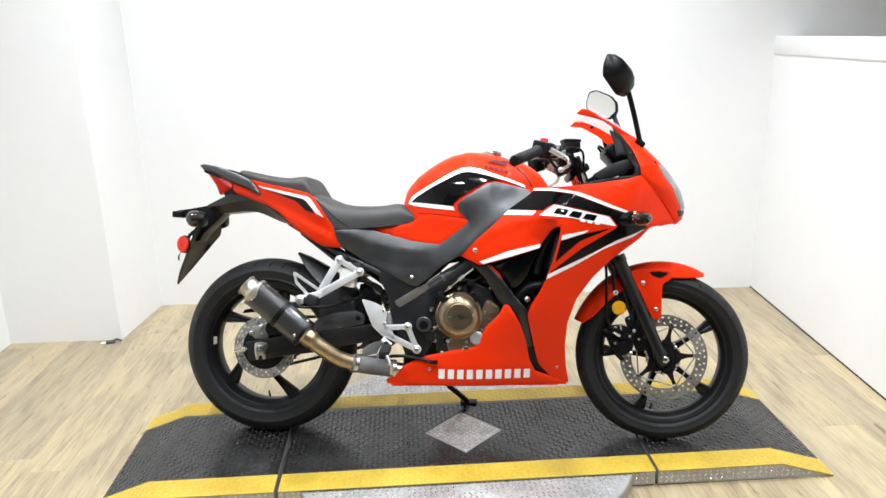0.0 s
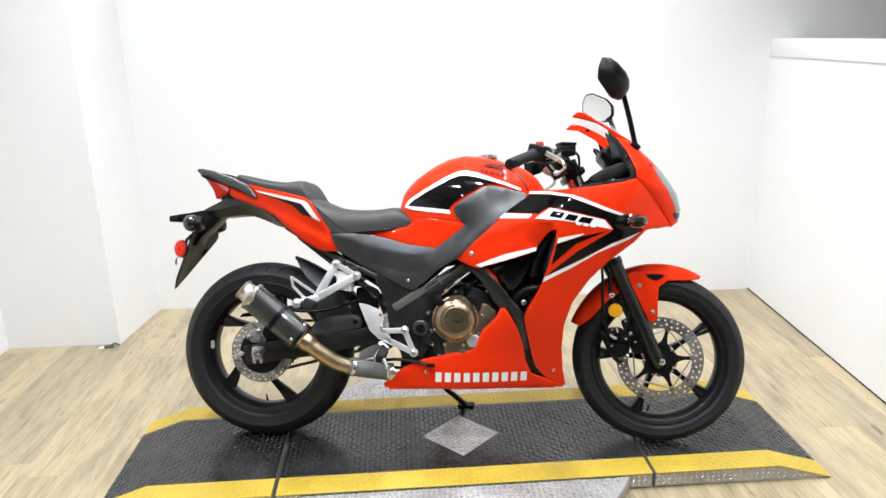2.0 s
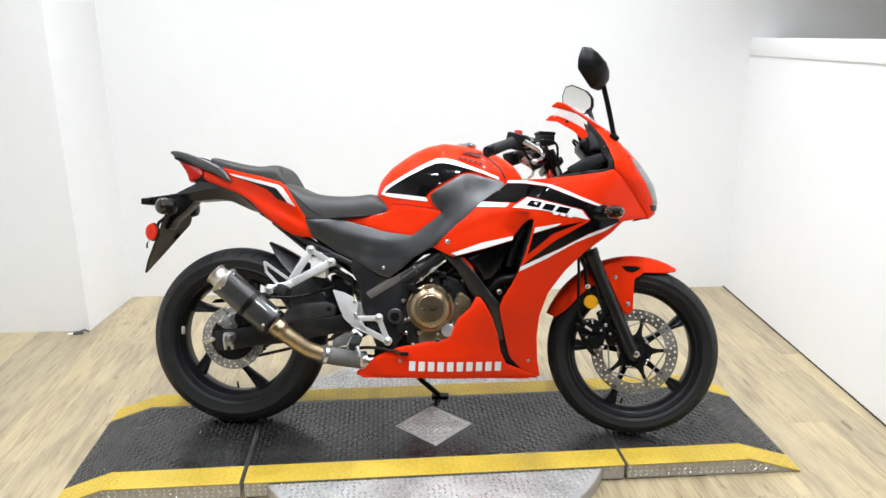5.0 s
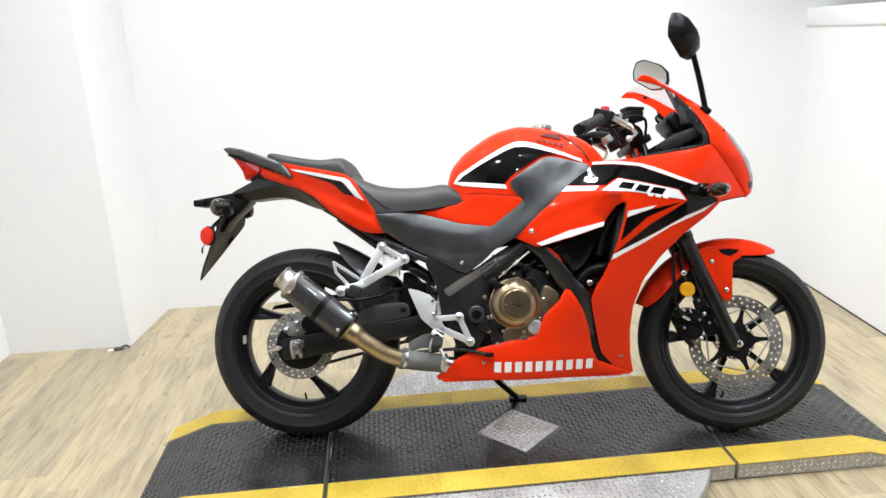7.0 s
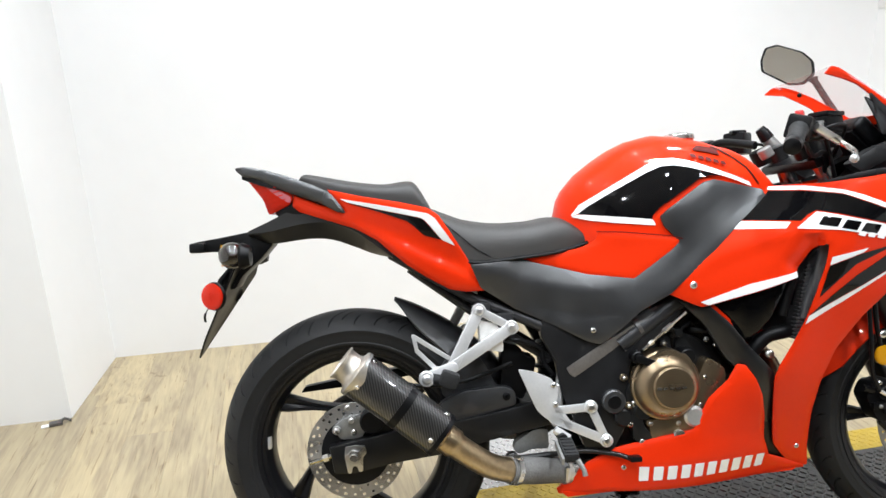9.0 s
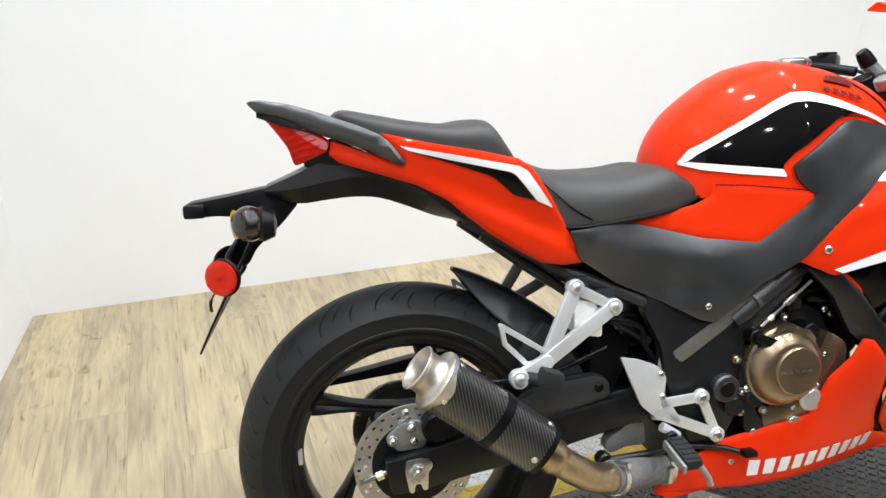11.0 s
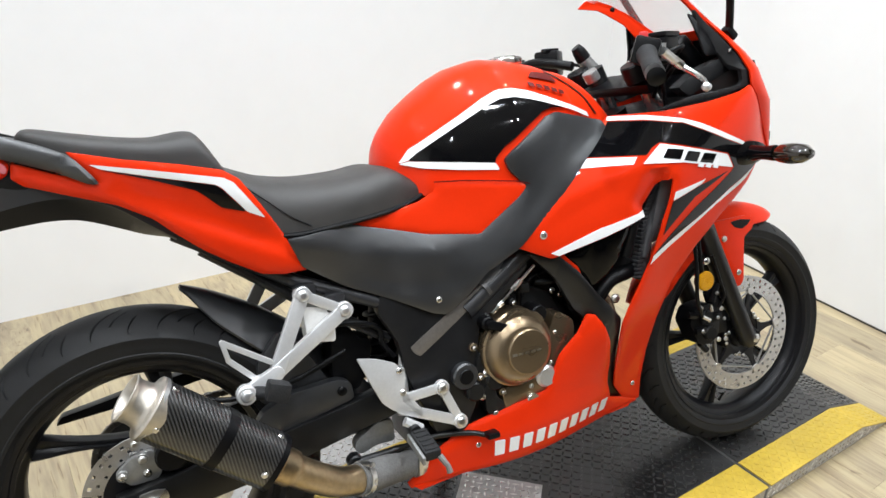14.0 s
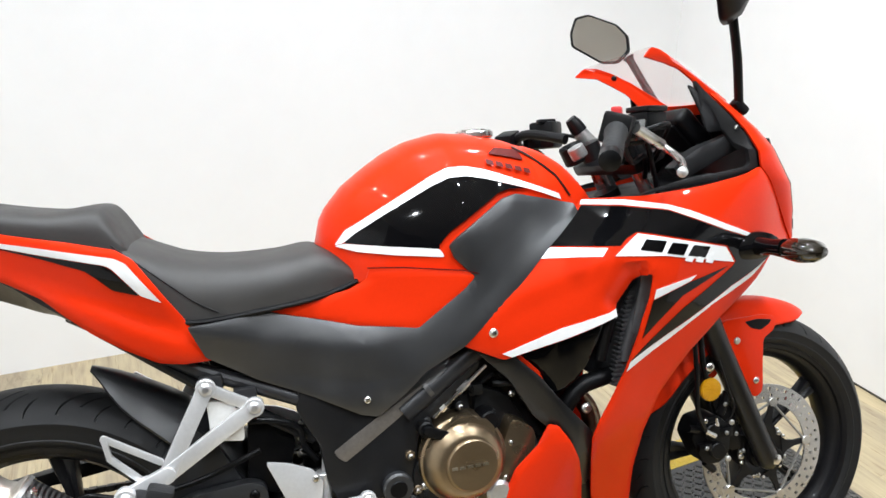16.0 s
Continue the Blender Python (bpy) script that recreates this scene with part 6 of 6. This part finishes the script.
part("fluid_hose", pipe([(.345, -.125, .555), (.39, -.125, .548), (.425, -.122, .53), (.43, -.122, .50), (.45, -.122, .47)], 0.0055), BLACK, bike)
part("side_stand", join(rod([(.585, .10, .235), (.64, .16, .14), (.705, .215, .072)], [0.013, 0.011, 0.010], 12), moved(box(-0.035, -0.014, -0.004, 0.03, 0.02, 0.004, 0.003), Matrix.Translation((.712, .222, .068)) @ Matrix.Rotation(radians(16), 4, "X"))), BLACK, bike, "black side stand, folded out")
part("stand_spring", rod([(.59, .085, .25), (.66, .17, .13)], 0.005, 8), STEEL, bike)

# ---- engine ----
CASE = surface("dark_crankcase", (0.014, 0.014, 0.0145), 0.42, metal=0.5, vary=0.2, bump=0.3, bump_scale=400, dist=0.0006)
part("crankcase", slab(rounded([(.575, .46), (.60, .53), (.70, .57), (.80, .53), (.84, .45), (.82, .34), (.76, .28), (.60, .28), (.56, .34)], 0.02), -0.115, 0.115, 0.008), CASE, bike, "dark engine crankcase", 40)
part("clutch_cover", moved(ring([(0.001, -0.184), (0.048, -0.184), (0.053, -0.182), (0.063, -0.175), (0.070, -0.166), (0.0735, -0.156), (0.0775, -0.153), (0.079, -0.149), (0.079, -0.11), (0.001, -0.11)], 64), Matrix.Translation((.696, 0, .440))), BRONZE, bike, "bronze-coloured round clutch cover", 25)
part("cover_face", moved(ring([(0.001, -0.1890), (0.0430, -0.1890), (0.0452, -0.1872), (0.0475, -0.18), (0.001, -0.18)], 64), Matrix.Translation((.702, 0, .440))), BRONZE, bike, "", 25)
for k in range(5):
    part("name_bar", box(.664 + k * .0135, -.1905, .438, .674 + k * .0135, -.1886, .443), STEEL, bike)
part("cover_base", slab(rounded([(.655, .36), (.66, .315), (.70, .298), (.775, .312), (.79, .36), (.83, .40), (.835, .47), (.79, .50), (.74, .38)], 0.015), -0.150, -0.105, 0.006), BRONZE, bike, "bronze crankcase side cover", 40)
part("cover_crown", slab(rounded([(.652, .480), (.662, .503), (.684, .518), (.712, .521), (.722, .510), (.735, .512), (.752, .492), (.745, .470), (.70, .45)], 0.006), -0.168, -0.120, 0.007), BRONZE, bike, "", 40)
part("filler_neck", cyl((.744, -.12, .503), (.744, -.166, .503), 0.017, bevel=0.003), BLACK, bike)
part("oil_window", cyl((.722, -.148, .325), (.722, -.158, .325), 0.014, bevel=0.002), STEEL, bike)
part("oil_filter_cover", cyl((.758, -.115, .366), (.758, -.158, .366), 0.0235, bevel=0.006), ALLOY, bike, "small round alloy cover", 40)
for a in range(0, 360, 40):
    x, z = .694 + .092 * math.cos(radians(a + 8)), .440 + .092 * math.sin(radians(a + 8))
    part("case_bolt", cyl((x, -.125, z), (x, -.148, z), 0.0085, sides=12, bevel=0.002), BRONZE if 150 < a < 330 else CASE, bike)
    part("case_bolt_head", bolt((x, -.1475, z), 0.0058, 0.006), STEEL, bike)
for x, z in ((.626, .40), (.615, .355), (.64, .315)):
    part("case_bolt_head", bolt((x, -.142, z), 0.008, 0.007), STEEL, bike)
part("clutch_arm", join(cyl((.632, -.12, .505), (.632, -.165, .505), 0.014, bevel=0.003), bar((.632, .505), (.672, .488), .017, -.168, .010)), BLACK, bike)
part("cover_strap", slab(rounded([(.618, .375), (.64, .40), (.645, .35), (.668, .325), (.65, .305), (.62, .32)], 0.008), -0.148, -0.12, 0.004), CASE, bike, "", 40)
for x, z, r in ((.645, .384, .022), (.60, .37, .02)):
    part("case_boss", cyl((x, -.12, z), (x, -.152, z), r, bevel=0.005), CASE, bike)
part("gear_cover", slab(rounded([(.605, .42), (.615, .45), (.648, .43), (.645, .37), (.615, .36)], 0.01), -0.145, -0.11, 0.004), CASE, bike)
TOP = [(.70, .55), (.74, .62), (.80, .66), (.93, .58), (.95, .50), (.90, .42), (.83, .44), (.80, .52)]
part("cylinder", slab(rounded(TOP, 0.015), -0.085, 0.085, 0.006), CASE, bike, "dark finned cylinder", 40)
for k in range(6):
    t = k / 5
    p = Vector((.80, .47)) + Vector((.10, .075)) * t
    part("cooling_fin", slab([(p.x - .055, p.y + .065), (p.x - .050, p.y + .069), (p.x + .055, p.y - .058), (p.x + .050, p.y - .062)], -0.095, 0.095), CASE, bike)
part("adjuster_rod", rod([(.648, -.150, .520), (.70, -.155, .565), (.745, -.155, .600)], 0.003, 8), STEEL, bike, "bright cable adjuster rod")
part("adjuster_barrel", rod([(.693, -.154, .559), (.712, -.155, .575)], 0.0055, 8), STEEL, bike)
part("cable_end", rod([(.662, -.151, .532), (.67, -.152, .539)], 0.006, 6), STEEL, bike)
rnd = random.Random(3)
for k in range(16):
    p = Vector((rnd.uniform(.62, .86), -rnd.uniform(.10, .135), rnd.uniform(.50, .605)))
    if k % 3 == 0:
        part("hose", pipe([p, p + Vector((rnd.uniform(.02, .06), -.01, rnd.uniform(-.03, .05))), p + Vector((rnd.uniform(.05, .09), .02, rnd.uniform(-.05, .03)))], rnd.uniform(.004, .007), 5, 8), BLACK, bike)
    elif k % 3 == 1:
        part("engine_bolt", bolt(p, 0.007, 0.006), STEEL, bike)
    else:
        part("engine_bracket", box(p.x - .014, p.y, p.z - .01, p.x + .014, p.y + .03, p.z + .01, 0.004), CASE, bike)
part("intake_box", slab(rounded([(.58, .60), (.62, .66), (.80, .70), (.92, .66), (.80, .645), (.72, .625)], 0.02), -0.10, 0.10, 0.006), BLACK, bike)
part("coolant_hose", pipe([(.885, -.128, .455), (.895, -.145, .50), (.925, -.150, .535), (.965, -.150, .545), (1.01, -.13, .545)], 0.016, 6, 14), BLACK, bike, "black rubber coolant hose", 40)
part("hose_clamp", bolt((.925, -.166, .500), 0.010, 0.008), STEEL, bike)
part("header_pipe", pipe([(.95, -.02, .50), (1.0, -.03, .44), (.99, -.05, .34), (.93, -.07, .26), (.80, -.08, .235), (.62, -.09, .238)], 0.019, 6, 14), surface("header_steel", (0.20, 0.15, 0.10), 0.35, metal=0.9, vary=0.2), bike)
RADIATOR = surface("radiator_core", (0.075, 0.075, 0.078), 0.45, metal=0.2, vary=0.2)
rad = part("radiator", slab([(.985, .53), (1.01, .52), (1.055, .735), (1.03, .745)], -0.15, 0.15), RADIATOR, bike, "grey finned radiator")
part("side_tank", slab([(.982, .53), (1.013, .52), (1.054, .722), (1.027, .732)], -0.164, -0.150, 0.005), surface("radiator_tank", (0.075, 0.075, 0.08), 0.36, metal=0.2), rad)
for k in range(26):
    t = k / 25
    x, z = .984 + .045 * t, .535 + .205 * t
    part("fin", box(x - .006, -.168, z - .0016, x + .010, -.149, z + .0016), RADIATOR, rad, "", 0)
part("side_strut", rod([(1.004, -.166, .575), (1.012, -.168, .610), (1.042, -.170, .690), (1.050, -.168, .718)], [0.007, 0.010, 0.010, 0.006], 12), surface("strut_grey", (0.07, 0.07, 0.075), 0.3, spec=0.6, vary=0.15), rad, "smooth dark grey strut", 40)
part("radiator_pipe", pipe([(.955, -.17, .585), (.97, -.178, .65), (1.005, -.178, .715), (1.04, -.17, .742)], 0.011, 6, 12), BLACK, bike)

# ---- exhaust ----
def carbon():
    m, n, l, p = material("carbon_fibre")
    tc, mp = n.new("ShaderNodeTexCoord"), n.new("ShaderNodeMapping")
    mp.inputs["Rotation"].default_value = (0, radians(8), 0)
    l.new(tc.outputs["Object"], mp.inputs["Vector"])
    wv, ck = n.new("ShaderNodeTexWave"), n.new("ShaderNodeTexWave")
    wv.bands_direction, ck.bands_direction = "X", "Z"
    wv.inputs["Scale"].default_value = ck.inputs["Scale"].default_value = 62
    l.new(mp.outputs["Vector"], wv.inputs["Vector"])
    l.new(mp.outputs["Vector"], ck.inputs["Vector"])
    r = n.new("ShaderNodeValToRGB")
    r.color_ramp.elements[0].position, r.color_ramp.elements[0].color = 0.35, (0.0025, 0.0025, 0.0025, 1)
    r.color_ramp.elements[1].position, r.color_ramp.elements[1].color = 0.72, (0.042, 0.041, 0.040, 1)
    l.new(wv.outputs["Fac"], r.inputs["Fac"])
    l.new(r.outputs["Color"], p.inputs["Base Color"])
    p.inputs["Roughness"].default_value, p.inputs["Coat Weight"].default_value, p.inputs["Coat Roughness"].default_value = 0.34, 1.0, 0.05
    b = n.new("ShaderNodeBump")
    b.inputs["Strength"].default_value, b.inputs["Distance"].default_value = 0.5, 0.0008
    l.new(wv.outputs["Fac"], b.inputs["Height"])
    l.new(b.outputs["Normal"], p.inputs["Normal"])
    return m


CARBON = carbon()
HEAT = surface("heat_tinted_steel", (0.38, 0.29, 0.18), 0.34, metal=1.0, vary=0.25, scale=18, rough_vary=0.12)
OUTLET = surface("stained_titanium", (0.50, 0.465, 0.41), 0.38, metal=0.9, vary=0.18, scale=16, rough_vary=0.1)
WRAP = surface("exhaust_wrap", (0.13, 0.127, 0.122), 0.8, vary=0.25, bump=0.9, bump_scale=240, dist=0.0015)
B = Vector((.187, -.232, .384))
ax = (B - Vector((.038, -.236, .506))).normalized()
A = B - ax * 0.210
side_v, up_v = Vector((0, -1, 0)), ax.cross(Vector((0, -1, 0))).normalized()


def can(p, q, r0, r1, square=2.6, steps=40, ends=True):
    bm, rows = bmesh.new(), []
    n = 6
    for i in range(n + 1):
        t = i / n
        c, r = p + (q - p) * t, r0 + (r1 - r0) * t
        row = []
        for k in range(steps):
            a = 2 * math.pi * k / steps
            ca, sa = math.cos(a), math.sin(a)
            e = 2 / square
            row.append(bm.verts.new(c + side_v * r * 0.94 * math.copysign(abs(ca) ** e, ca) + up_v * r * 1.06 * math.copysign(abs(sa) ** e, sa)))
        rows.append(row)
    for a, b in zip(rows, rows[1:]):
        for k in range(steps):
            bm.faces.new((a[k], a[(k + 1) % steps], b[(k + 1) % steps], b[k]))
    if ends:
        bm.faces.new(rows[0][::-1])
        bm.faces.new(rows[-1])
    return bm


muf = part("muffler", can(A, B, 0.0440, 0.0440), CARBON, bike, "short carbon-fibre muffler can", 40)
part("end_ring", can(A - ax * 0.003, A + ax * 0.003, 0.0465, 0.0465), DARK_ALLOY, muf, "dull steel end ring", 40)
part("front_ring", can(B - ax * 0.004, B + ax * 0.006, 0.0445, 0.0445), BLACK, muf, "", 40)
part("strap", can(A + ax * 0.105, A + ax * 0.122, 0.0452, 0.0452), BLACK, muf, "black muffler strap", 40)
tipm = Matrix.Translation(A) @ (-ax).to_track_quat("Y", "Z").to_matrix().to_4x4()
part("outlet", moved(ring([(0.0495, 0.002), (0.0500, 0.005), (0.0485, 0.007), (0.0420, 0.009), (0.0365, 0.012), (0.0345, 0.017), (0.0335, 0.024), (0.0335, 0.032), (0.0345, 0.0365), (0.0372, 0.0390), (0.0378, 0.0415), (0.0360, 0.0430), (0.0335, 0.0415), (0.0310, 0.034), (0.0300, 0.018), (0.0270, -0.05), (0.0495, 0.002)], 48), tipm), OUTLET, muf, "flared steel outlet with heat stains", 40)
part("outlet_core", moved(cyl((0, -0.045, 0), (0, -0.04, 0), 0.03), tipm), BLACK, muf)
for t in (0.012, 0.196):
    for k in (0.30, 2.05, -1.2):
        p = A + ax * t + side_v * 0.0415 * math.cos(k) + up_v * 0.0465 * math.sin(k)
        part("rivet", bolt(p, 0.0055, 0.004, (p - (A + ax * t)), False), STEEL, muf)
part("link_pipe", pipe([B + ax * 0.002, B + ax * 0.03, (.245, -.222, .335), (.295, -.200, .298), (.345, -.176, .277)], [0.036] * 3 + [0.031] * 5 + [0.0265] * 17, 6, 20), HEAT, bike, "heat-tinted bronze exhaust link pipe", 40)
part("pipe_wrap", pipe([(.335, -.182, .281), (.385, -.157, .268), (.440, -.132, .258), (.475, -.118, .252)], 0.029, 6, 20), WRAP, bike, "grey heat-wrapped exhaust joint", 40)
part("pipe_clamp", join(pipe([(.343, -.179, .279), (.353, -.174, .276)], 0.0315, 2, 20), rod([(.348, -.177, .305), (.362, -.205, .312)], 0.005, 8)), STEEL, bike, "", 40)
part("pipe_clamp", join(pipe([(.462, -.124, .254), (.474, -.119, .252)], 0.0315, 2, 20), rod([(.468, -.15, .238), (.47, -.155, .270)], 0.006, 8)), STEEL, bike, "", 40)
part("collector", pipe([(.47, -.12, .252), (.54, -.10, .243), (.64, -.088, .238)], 0.024, 5, 14), STEEL, bike)
LINKAGE = surface("grimy_alloy", (0.10, 0.10, 0.098), 0.5, metal=0.6, vary=0.25)
part("linkage", join(slab(rounded([(.33, .31), (.36, .345), (.43, .36), (.47, .33), (.42, .30)], 0.01), -0.05, 0.05, 0.004), cyl((.39, -.065, .32), (.39, .065, .32), 0.018)), LINKAGE, bike, "grey suspension linkage", 40)
part("shock", rod([(.455, 0, .36), (.485, 0, .62)], 0.028, 14), BLACK, bike)
for k in range(7):
    c = Vector((.459 + k * .0033, 0, .395 + k * .029))
    part("spring_coil", pipe([c + Vector((.033 * math.cos(a), .033 * math.sin(a), .029 * a / (2 * math.pi))) for a in np.linspace(0, 2 * math.pi, 13)], 0.005, 2, 8), SATIN, bike)
part("battery_box", box(.34, -.085, .585, .55, .085, .72, 0.01), BLACK, bike)

# ---- a scrap on the floor ----
scrap = thing("cable_clip", pose(-1.405, 3.655, 0.0, 0, 0, 12), "small dark grey plastic scrap lying at the foot of the wall", "scrap")
part("body", join(box(-0.03, -0.012, 0.0, 0.012, 0.012, 0.012, 0.004), rod([(0.0, 0.0, 0.010), (0.02, 0.004, 0.016), (0.04, 0.0, 0.006)], 0.005, 8)), surface("scrap_plastic", (0.08, 0.075, 0.07), 0.5, vary=0.3), scrap)
part("tab", box(-0.055, -0.008, 0.0, -0.03, 0.008, 0.006, 0.002), WALL, scrap, "pale broken tab")
